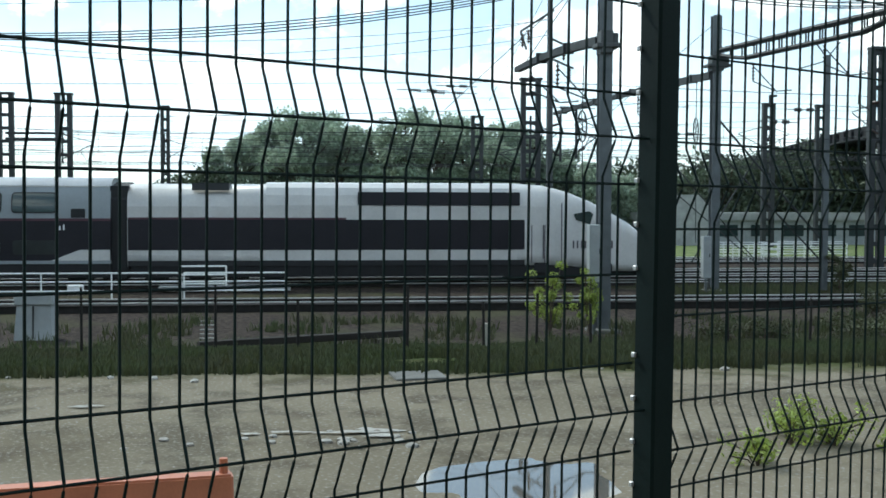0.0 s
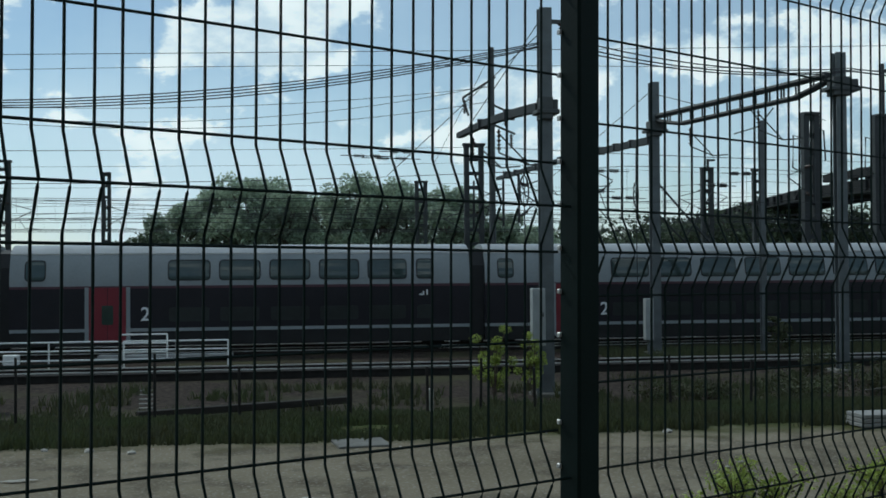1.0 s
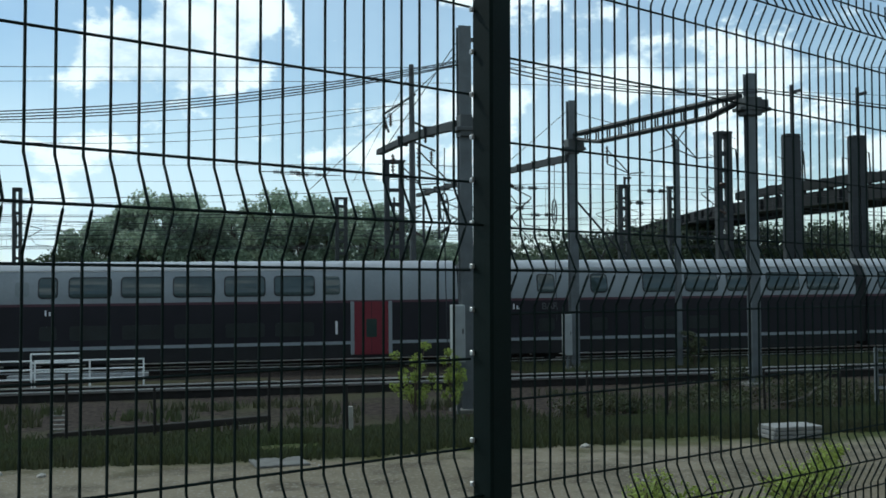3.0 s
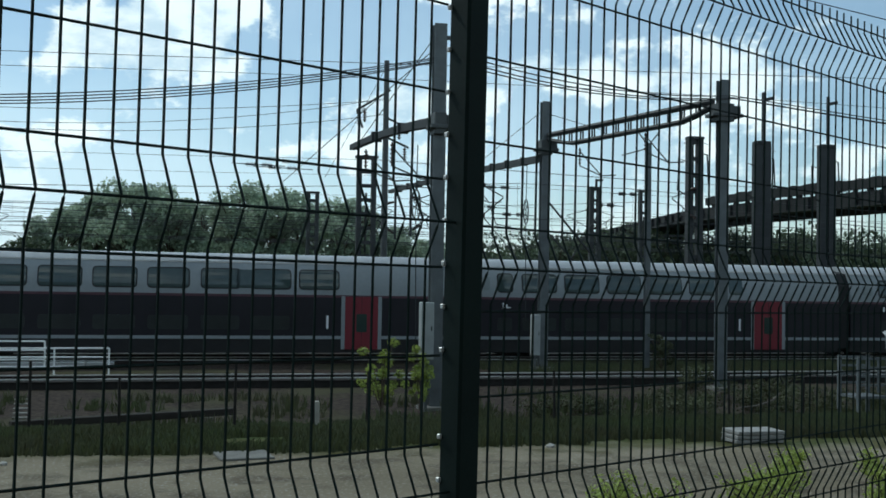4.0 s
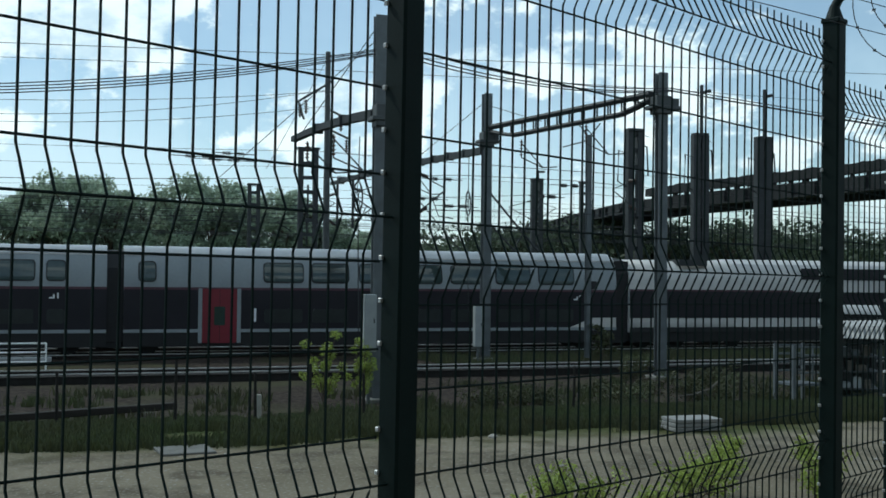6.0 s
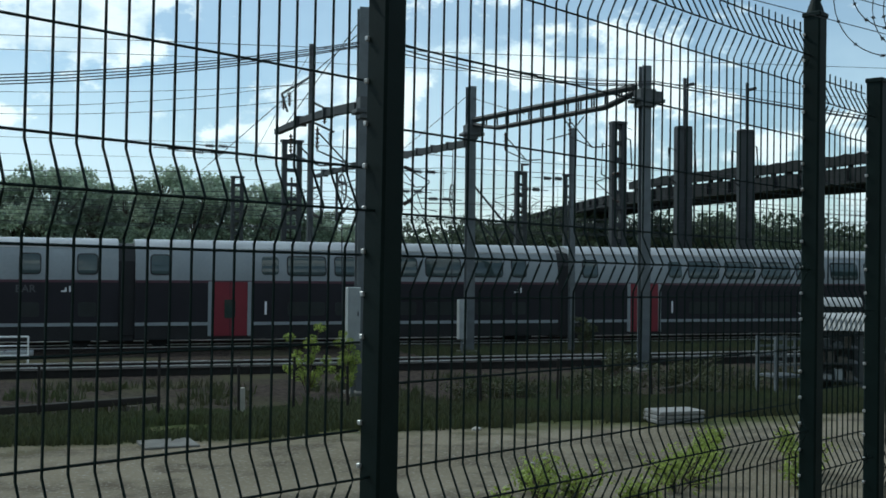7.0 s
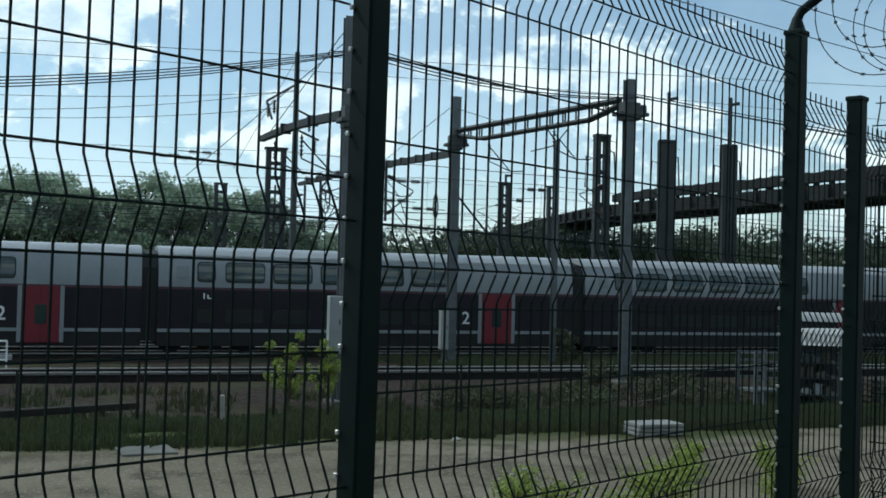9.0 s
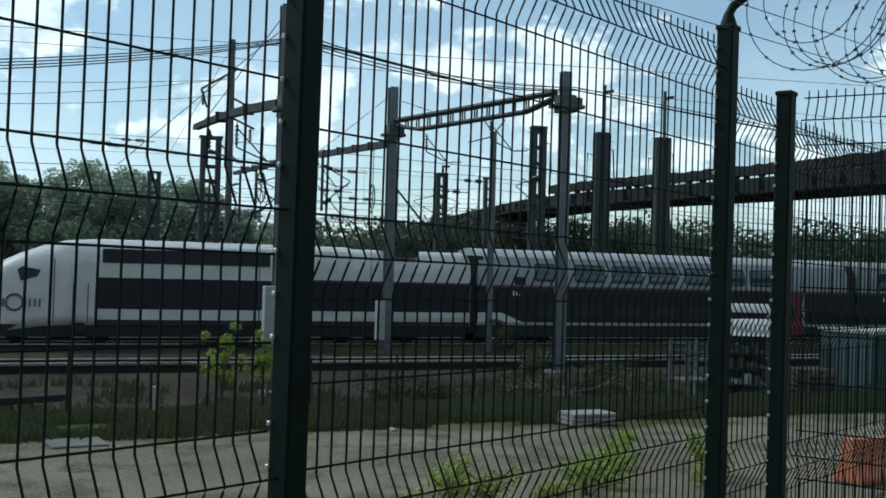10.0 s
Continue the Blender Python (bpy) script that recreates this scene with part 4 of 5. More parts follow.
# ---- yard and lineside things ----
def white_cabinet():
    thing = empty("lineside_cabinet", at_track(-7.7, 25.5, -1.95), "pale grey lineside cabinet with sloping sides", "cabinet")
    bm = bmesh.new()
    bot = [bm.verts.new(v) for v in ((-0.46, -0.3, 0), (0.46, -0.3, 0), (0.46, 0.3, 0), (-0.46, 0.3, 0))]
    top = [bm.verts.new(v) for v in ((-0.4, -0.22, 0.85), (0.4, -0.22, 0.85), (0.4, 0.22, 0.85), (-0.4, 0.22, 0.85))]
    for k in range(4):
        bm.faces.new((bot[k], bot[(k + 1) % 4], top[(k + 1) % 4], top[k]))
    bm.faces.new(top)
    part("body", bm, CAB_GREY, thing)
    part("lid", box(bmesh.new(), (-0.46, -0.28, 0.85), (0.46, 0.28, 1.12), 0.03), CAB_GREY, thing, "darker grey lid")
    part("seam", boxes(((-0.012, -0.305, 0.05), (0.012, -0.235, 0.84))), RUBBER, thing)


white_cabinet()


def mast_box(s, p, z, w, h, label):
    thing = empty("mast_cabinet", at_track(s, p, z), label, "cabinet", "cabinets on masts")
    part("body", box(bmesh.new(), (-w / 2, -0.16, 0), (w / 2, 0.16, h), 0.015), CAB_GREY, thing)
    part("door", box(bmesh.new(), (-w / 2 + 0.03, -0.175, 0.04), (w / 2 - 0.03, -0.162, h - 0.04), 0.004), CAB_GREY, thing)
    part("handle", box(bmesh.new(), (w / 2 - 0.09, -0.195, h * 0.5), (w / 2 - 0.06, -0.176, h * 0.58), 0.003), DARK_STEEL, thing)
    part("leg", boxes(((-0.04, -0.04, -1.4), (0.04, 0.04, 0))), GALV, thing)


mast_box(6.38, 25.6, -0.62, 0.34, 1.5, "tall light grey cabinet strapped to a mast")
mast_box(14.05, 38.6, -1.4, 0.32, 1.62, "light grey cabinet beside a portal mast")


def white_railing(s0, s1, p, z, posts, label):
    thing = empty("white_railing", at_track(0, p, z), label, "railing", "white railings")
    for h in (0.92, 0.62, 0.3):
        part("bar", tube(bmesh.new(), [(s0, 0, h), (s1, 0, h)], 0.034, 6), WHITE_RAIL, thing)
    for k in range(posts + 1):
        x = s0 + (s1 - s0) * k / posts
        part("post", tube(bmesh.new(), [(x, 0, 0), (x, 0, 0.93)], 0.032, 6), WHITE_RAIL, thing)


white_railing(-12.7, -5.6, 36.6, RAIL - 0.1, 3, "white tubular railing between the tracks")
white_railing(-5.5, -1.98, 36.6, RAIL - 0.1, 2, "white tubular railing between the tracks")
white_railing(-5.7, -4.1, 37.2, RAIL + 0.1, 1, "short white tubular railing set back")


def glint_slabs():
    """Made-up pale slabs that imitate the bright glint beside the rails."""
    thing = empty("glint_slab", at_track(-3.0, 40.4, RAIL + 0.02), "pale slabs added to imitate the bright glint by the rails", "walkway")
    for k in range(5):
        part("slab", box(bmesh.new(), (-3.9 + k * 1.0, -0.35, -0.1), (-2.93 + k * 1.0, 0.35, 0.06), 0.01), ROOF_SHEET, thing)


glint_slabs()


def low_box_light(s, p):
    thing = empty("signal_box", at_track(s, p, RAIL), "small white lineside signal box", "signal box")
    part("body", box(bmesh.new(), (-0.25, -0.2, 0), (0.25, 0.2, 0.35), 0.02), WHITE_RAIL, thing)


low_box_light(-9.4, 37.6)


def slab_stack():
    thing = empty("slab_stack", at_track(8.45, 12.9, ground_z(8.45, 12.9)), "small stack of pale concrete paving slabs", "slabs")
    for k in range(3):
        part("slab", box(bmesh.new(), (-0.41 + 0.02 * k, -0.26, 0.065 * k), (0.40 + 0.012 * k, 0.26, 0.065 * k + 0.055), 0.008), CONCRETE, thing)


slab_stack()


def ground_plate(s, p, w, d, material, label):
    ob = part("paving_slab", box(bmesh.new(), (-w / 2, -d / 2, -0.02), (w / 2, d / 2, 0.035), 0.01), material)
    ob.matrix_world = at_track(s, p, ground_z(s, p), 6)
    tagged(ob, label, "paving slab")


ground_plate(0.66, 12.75, 0.72, 0.7, DULL_SLAB, "pale concrete cover slab lying in the yard")


def lying_beam(s, p, length, turn, label):
    thing = empty("timber_beam", at_track(s, p, ground_z(s, p) + 0.26, turn), label, "timber beam")
    part("beam", box(bmesh.new(), (-length / 2, -0.11, -0.1), (length / 2, 0.11, 0.05), 0.015), OLD_TIMBER, thing)
    for x in (-length * 0.35, length * 0.35):
        part("bearer", box(bmesh.new(), (x - 0.1, -0.3, -0.42), (x + 0.1, 0.3, -0.1), 0.01), WOOD, thing)


lying_beam(-1.0, 22.0, 4.9, 22, "long grey timber beam lying on bearers in the grass")


def stake(s, p, h, lean):
    thing = part("fence_stake", tube(bmesh.new(), [(0, 0, -0.2), (lean, 0, h)], 0.03, 6, 0.025), SLEEPER)
    thing.matrix_world = at_track(s, p, ground_z(s, p))
    tagged(thing, "thin dark wooden stake standing in the grass", "stake", "stakes in the grass")


for k, (s, p, h) in enumerate(((-4.9, 17.5, 1.25), (-2.6, 17.8, 1.3), (-1.1, 17.6, 1.0), (0.9, 17.9, 1.25), (2.3, 17.6, 0.95), (3.4, 18.2, 1.1), (4.4, 17.9, 0.9), (5.4, 18.3, 1.0), (7.2, 18.2, 1.1), (9.0, 18.5, 1.0), (11.4, 18.8, 1.0), (13.3, 19.0, 0.9))):
    stake(s, p, h, 0.03 * math.sin(k * 3))


def bank_steps():
    """Small pale treads set into the bank, climbing towards the tracks."""
    thing = empty("bank_steps", at_track(-3.9, 24.0, 0), "short flight of pale steps set into the bank", "steps")
    for k in range(7):
        q = 23.2 + k * 1.05
        x = 0.62 - 0.107 * (q - 23.0)
        part("tread", box(bmesh.new(), (x - 0.2, q - 24.1, ground_z(-3.6, q) - 0.05), (x + 0.2, q - 23.9, ground_z(-3.6, q) + 0.03), 0.01), DULL_SLAB, thing)


bank_steps()


def pale_post(s, p, h):
    ob = part("marker_post", box(bmesh.new(), (-0.06, -0.05, -0.2), (0.06, 0.05, h), 0.012), STONE_WHITE)
    ob.matrix_world = at_track(s, p, ground_z(s, p))
    tagged(ob, "short pale concrete marker post in the grass", "marker post", "marker posts")


pale_post(2.55, 19.0, 0.55)


def rubble(s, p, n, spread, material, label, seed, size=0.06):
    rng = random.Random(seed)
    for k in range(n):
        bm = bmesh.new()
        bmesh.ops.create_icosphere(bm, subdivisions=1, radius=size * rng.uniform(0.5, 1.5))
        for v in bm.verts:
            v.co *= rng.uniform(0.7, 1.2)
            v.co.z *= 0.5
        ob = part("stone", bm, material)
        x, y = s + rng.gauss(0, spread), p + rng.gauss(0, spread * 0.5)
        ob.matrix_world = at_track(x, y, ground_z(x, y) + 0.01, rng.uniform(0, 360))
        tagged(ob, label, "stone", "stones scattered in the yard")


rubble(-0.1, 8.6, 14, 0.35, STONE_WHITE, "pale broken stone lying in the yard", 1)
rubble(-1.6, 8.5, 6, 0.5, STONE_WHITE, "pale broken stone lying in the yard", 2, 0.045)
rubble(-3.5, 12.9, 8, 1.0, STONE_WHITE, "pale broken stone at the yard edge", 3)
rubble(1.2, 13.4, 6, 2.5, STONE_WHITE, "pale broken stone at the yard edge", 4)
rubble(6.5, 9.5, 8, 1.6, STONE_WHITE, "small pale stone lying in the yard", 6, 0.03)


def spill(s, p, w, d, seed):
    """A thin crust of pale lime trodden into the dirt."""
    rng = random.Random(seed)
    for k in range(5):
        cx, cy = rng.gauss(0, w * 0.4), rng.gauss(0, d * 0.35)
        vs = [(cx, cy, 0.012)]
        for j in range(14):
            a = j * math.pi / 7
            r = rng.uniform(0.35, 1.0)
            vs.append((cx + w * 0.42 * r * math.cos(a), cy + d * 0.4 * r * math.sin(a), 0.004))
        ob = sheet("lime_patch", vs, [(0, j, j % 14 + 1) for j in range(1, 15)], STONE_WHITE)
        ob.matrix_world = at_track(s, p, ground_z(s + cx, p + cy) + 0.012 + 0.003 * k)
        tagged(ob, "thin pale lime crust trodden into the yard", "lime patch", "lime patches in the yard", "structure")


spill(-0.25, 8.9, 0.55, 0.28, 1)
spill(-0.95, 9.0, 0.3, 0.15, 2)
spill(-3.5, 10.6, 0.35, 0.1, 4)


def barrier(s, p, turn, length, label):
    """A moulded plastic road barrier lying low in the yard."""
    thing = empty("plastic_barrier", at_track(s, p, ground_z(s, p), turn), label, "barrier", "orange barriers")
    bm = bmesh.new()
    prof = ((-0.22, 0), (0.22, 0), (0.22, 0.08), (0.12, 0.2), (0.08, 0.52), (-0.08, 0.52), (-0.12, 0.2), (-0.22, 0.08))
    a = [bm.verts.new((-length / 2, y, z)) for y, z in prof]
    b = [bm.verts.new((length / 2, y, z)) for y, z in prof]
    for k in range(8):
        bm.faces.new((a[k], a[(k + 1) % 8], b[(k + 1) % 8], b[k]))
    bm.faces.new(a[::-1])
    bm.faces.new(b)
    bmesh.ops.bevel(bm, geom=list(bm.edges), offset=0.015, segments=2, affect="EDGES")
    part("body", bm, ORANGE, thing, smooth=True)
    part("peg", tube(bmesh.new(), [(length / 2 - 0.06, 0, 0.5), (length / 2 - 0.06, 0, 0.62)], 0.03, 8), ORANGE, thing)


barrier(-2.2, 5.05, 10, 1.9, "weathered orange plastic barrier standing in the yard")
barrier(9.9, 7.8, 6, 1.9, "weathered orange plastic barrier standing in the yard")


def stillage(s, p, w, d, h, rows, label, material=GALV):
    """An open steel cage frame with bars."""
    thing = empty("steel_cage", at_track(s, p, ground_z(s, p)), label, "cage", "cages by the yard")
    for x in (-w / 2, w / 2):
        for y in (-d / 2, d / 2):
            part("corner_post", boxes(((x - 0.04, y - 0.04, 0), (x + 0.04, y + 0.04, h))), material, thing)
    for k in range(rows):
        z = h - 0.05 - k * 0.22
        for y in (-d / 2, d / 2):
            part("bar", boxes(((-w / 2, y - 0.025, z - 0.025), (w / 2, y + 0.025, z + 0.025))), material, thing)
    for k in range(1, 3):
        x = -w / 2 + w * k / 3
        part("upright", boxes(((x - 0.02, -d / 2 - 0.02, h - 0.9), (x + 0.02, -d / 2 + 0.02, h))), material, thing)
    part("deck", boxes(((-w / 2, -d / 2, 0.5), (w / 2, d / 2, 0.56))), material, thing)


stillage(17.0, 22.0, 0.85, 0.8, 1.55, 4, "pale steel cage frame with open bars")


def hut():
    """A small hut whose pale curved roof shows above the shed."""
    thing = empty("small_hut", at_track(22.7, 27.0, RAIL - 0.2, -33), "small dark hut with a pale curved roof behind the shed", "hut")
    part("wall", box(bmesh.new(), (-0.6, -0.6, 0), (0.6, 0.6, 2.35), 0.01), DARK_STEEL, thing)
    arc = [(0.72 * math.cos(radians(a)), 2.33 + 0.28 * math.sin(radians(a))) for a in range(0, 181, 20)]
    part("roof", loft(bmesh.new(), [(y, z) for y, z in arc], -0.72, 0.72), ROOF_SHEET, thing, "pale curved roof sheet", True)
    part("door", box(bmesh.new(), (-0.35, -0.625, 0.05), (0.35, -0.602, 1.95), 0.006), GALV_OLD, thing)


def shed(s, p):
    thing = empty("lean_to_shed", at_track(s, p, ground_z(s, p)) @ pose(0, 0, 0, rz=-33), "small shed with a pale corrugated roof and cluttered shelves", "shed")
    for x in (-0.6, 0.6):
        for y in (-0.8, 0.8):
            part("post", boxes(((x - 0.05, y - 0.05, 0), (x + 0.05, y + 0.05, 1.8 + (0.25 if y > 0 else 0)))), GALV_OLD, thing)
    verts, faces = [], []
    for k in range(61):
        x = -0.9 + k * 1.8 / 60
        dz = 0.025 * math.cos(k * math.pi / 2)
        verts += [(x, -1.0 - dz, 1.72), (x, -0.72 - dz, 2.04 + dz), (x, 1.0, 2.12 + dz)]
    for k in range(60):
        faces += [(3 * k + j, 3 * k + 3 + j, 3 * k + 4 + j, 3 * k + 1 + j) for j in (0, 1)]
    sheet("roof", verts, faces, ROOF_SHEET, thing, "pale corrugated roof sheet")
    part("back_wall", boxes(((-0.6, 0.8, 0), (0.6, 0.85, 1.85))), GALV_OLD, thing)
    for z in (0.35, 0.8, 1.2):
        part("shelf", boxes(((-0.6, -0.6, z), (0.6, 0.75, z + 0.04))), GALV_OLD, thing)
    rng = random.Random(4)
    for z in (0.39, 0.84, 1.24):
        x = -0.55
        while x < 0.35:
            w = rng.uniform(0.12, 0.3)
            part("crate", box(bmesh.new(), (x, -0.55, z), (x + w, -0.1, z + rng.uniform(0.12, 0.3)), 0.01), rng.choice((CAB_GREY, DARK_STEEL, WOOD, GALV)), thing)
            x += w + 0.08


shed(19.0, 22.4)
hut()


def container(s, p):
    thing = empty("storage_container", at_track(s, p, ground_z(s, p) - 0.05), "blue grey corrugated steel storage container", "container")
    L, D, H = 3.0, 2.2, 1.95
    verts, faces = [], []
    n = 60
    for k in range(n + 1):
        x = L * k / n
        y = -D / 2 - (0.04 if k % 4 in (1, 2) else 0.0)
        verts += [(x, y, 0.1), (x, y, H - 0.1)]
    faces = [(2 * k, 2 * k + 2, 2 * k + 3, 2 * k + 1) for k in range(n)]
    sheet("corrugated_side", verts, faces, BLUE_BOX, thing)
    part("shell", box(bmesh.new(), (0.02, -D / 2 + 0.01, 0.05), (L - 0.02, D / 2, H - 0.04), 0.01), BLUE_BOX, thing)
    part("roof", box(bmesh.new(), (-0.03, -D / 2 - 0.07, H - 0.1), (L + 0.03, D / 2 + 0.03, H), 0.01), ROOF_SHEET, thing, "pale roof edge")
    for x in (0.0, L):
        part("corner_post", boxes(((x - 0.05, -D / 2 - 0.06, 0), (x + 0.05, -D / 2 + 0.06, H - 0.1))), BLUE_BOX, thing)


container(23.35, 23.2)


def pallet_pile(s, p):
    thing = empty("pallet_stack", at_track(s, p, ground_z(s, p)), "stack of grey timber pallets beside a container", "pallets")
    for k in range(5):
        for j in range(5):
            part("board", box(bmesh.new(), (-0.6, -0.5 + j * 0.23, k * 0.16 + 0.1), (0.6, -0.4 + j * 0.23, k * 0.16 + 0.125), 0.003), WOOD, thing)
        for x in (-0.5, 0, 0.5):
            part("block", boxes(((x - 0.06, -0.5, k * 0.16), (x + 0.06, 0.52, k * 0.16 + 0.1))), WOOD, thing)


pallet_pile(21.2, 22.2)


def branch(s, p):
    ob = part("fallen_branch", tubes([[(-0.5, 0, 0.30), (-0.1, 0, 0.34), (0.25, 0, 0.44), (0.45, 0.05, 0.58)], [(0.1, 0, 0.4), (0.2, 0, 0.3)]], 0.018, 6), WOOD)
    ob.matrix_world = at_track(s, p, ground_z(s, p))
    tagged(ob, "pale bent branch lying over the grass", "branch")


branch(11.2, 17.2)


for k, (s0, s1, p) in enumerate(((22.6, 26.4, 60.5), (26.0, 31.5, 62.2), (23.6, 27.6, 64.8), (28.5, 33.0, 65.6))):
    white_railing(s0, s1, p, RAIL + 0.0, 4, "white tubular railing beyond the far tracks")


def long_depot():
    """A long low building with a pale roof and a taller gabled end."""
    thing = empty("depot_building", at_track(28.0, 90.0, RAIL - 0.3), "long low depot building with a pale roof", "building")
    part("wall", boxes(((0, 0, 0), (34, 8, 2.3))), CAB_GREY, thing)
    part("roof", boxes(((-0.3, -0.4, 2.3), (34.3, 8.4, 2.95))), ROOF_SHEET, thing, "pale sheet roof edge")
    bm = bmesh.new()
    prof = ((0.4, 0), (4.2, 0), (4.2, 3.6), (3.3, 4.5), (1.2, 4.5), (0.4, 3.6))
    a = [bm.verts.new((x, -1.2, z)) for x, z in prof]
    b = [bm.verts.new((x, 6.0, z)) for x, z in prof]
    for k in range(6):
        bm.faces.new((a[k], a[(k + 1) % 6], b[(k + 1) % 6], b[k]))
    bm.faces.new(a[::-1])
    bm.faces.new(b)
    part("gabled_block", bm, ROOF_SHEET, thing, "pale gabled block")
    for k in range(9):
        w = part("window", boxes(((5.5 + 3 * k, -0.06, 0.9), (7.3 + 3 * k, 0.02, 1.9))), GLASS, thing)


long_depot()


# ---- the double-deck train ----
def side_y(z):
    prof = ((0.3, 1.40), (0.87, 1.45), (2.65, 1.45), (2.85, 1.442), (3.05, 1.425), (3.3, 1.385), (3.55, 1.325), (3.78, 1.24), (3.95, 1.15), (4.1, 0.98), (4.2, 0.78), (4.27, 0.45), (4.3, 0.0))
    for (z0, y0), (z1, y1) in zip(prof, prof[1:]):
        if z <= z1:
            return y0 + (y1 - y0) * (z - z0) / (z1 - z0)
    return 0


def band(z0, z1, out=0.0):
    zs = [z0] + [z for z in (0.87, 2.65, 2.85, 3.05, 3.3, 3.55, 3.78, 3.95, 4.1, 4.2, 4.27) if z0 + 0.01 < z < z1 - 0.01] + [z1]
    right = [(side_y(z) + out, z) for z in zs]
    return right + [(-y, z) for y, z in reversed(right) if y > 1e-4]


def side_plate(x0, x1, z0, z1, out=0.008, r=0.08, side=-1, y_of=None):
    """A rounded plate that follows the curve of the coach's side."""
    y_of = y_of or side_y
    rise = [(r * (1 - math.cos(radians(a))), r * (1 - math.sin(radians(a)))) for a in (0, 30, 60, 90)]
    levels = [(z0 + dz, dx) for dz, dx in rise]
    count = max(1, int((z1 - z0 - 2 * r) / 0.12))
    levels += [(z0 + r + (z1 - z0 - 2 * r) * k / count, 0.0) for k in range(1, count)]
    levels += [(z1 - dz, dx) for dz, dx in reversed(rise)]
    bm = bmesh.new()
    rows = [[bm.verts.new((x, side * (y_of(z) + d), z)) for x, d in ((x0 + dx, -0.03), (x0 + dx, out), (x1 - dx, out), (x1 - dx, -0.03))] for z, dx in levels]
    for a, b in zip(rows, rows[1:]):
        for k in range(3):
            bm.faces.new((a[k], a[k + 1], b[k + 1], b[k]))
    bm.faces.new(rows[0])
    bm.faces.new(rows[-1])
    bmesh.ops.recalc_face_normals(bm, faces=bm.faces)
    return bm


def lettering(text, size, material, parent, x, y, z, name="lettering"):
    cu = bpy.data.curves.new("text", "FONT")
    cu.body = text
    cu.size = size
    cu.align_x = "CENTER"
    cu.extrude = 0.004
    cu.offset = 0.003 if len(text) > 1 else 0.008
    tmp = bpy.data.objects.new("text", cu)
    me = bpy.data.meshes.new_from_object(tmp)
    bpy.data.objects.remove(tmp)
    me.materials.clear()
    me.materials.append(material)
    ob = new(name, me)
    ob.parent = parent
    ob.matrix_basis = pose(x, y, z, 90, 0, 0)
    return ob


def bogie(parent, x, name="bogie"):
    b = part(name, boxes(((x - 1.9, -1.15, 0.35), (x + 1.9, 1.15, 0.62)), ((x - 0.5, -1.2, 0.25), (x + 0.5, 1.2, 0.5)), bevel=0.03), SKIRT, parent)
    for dx in (-1.5, 1.5):
        bm = bmesh.new()
        for y in (-0.75, 0.75):
            bmesh.ops.create_cone(bm, cap_ends=True, segments=20, radius1=0.46, radius2=0.46, depth=0.13, matrix=pose(x + dx, y, 0.46, 90, 0, 0))
        tube(bm, [(x + dx, -0.75, 0.46), (x + dx, 0.75, 0.46)], 0.09, 8)
        part("wheelset", bm, DARK_STEEL, b)


UPPER = ((1.86, 2.5), (2.97, 4.49), (4.91, 6.45), (6.88, 8.42), (8.86, 10.4), (10.82, 12.38), (17.08, 17.78))
UPPER_END = ((2.42, 4.05), (4.5, 6.05), (6.5, 8.1), (8.55, 10.1), (10.6, 12.1), (12.6, 14.1), (14.5, 16.07), (20.35, 20.95))
UPPER_BAR = ((1.12, 1.81), (3.19, 3.9), (5.6, 6.3), (8.0, 9.5), (10.0, 11.5), (12.0, 13.5), (13.95, 15.5), (15.95, 17.5))


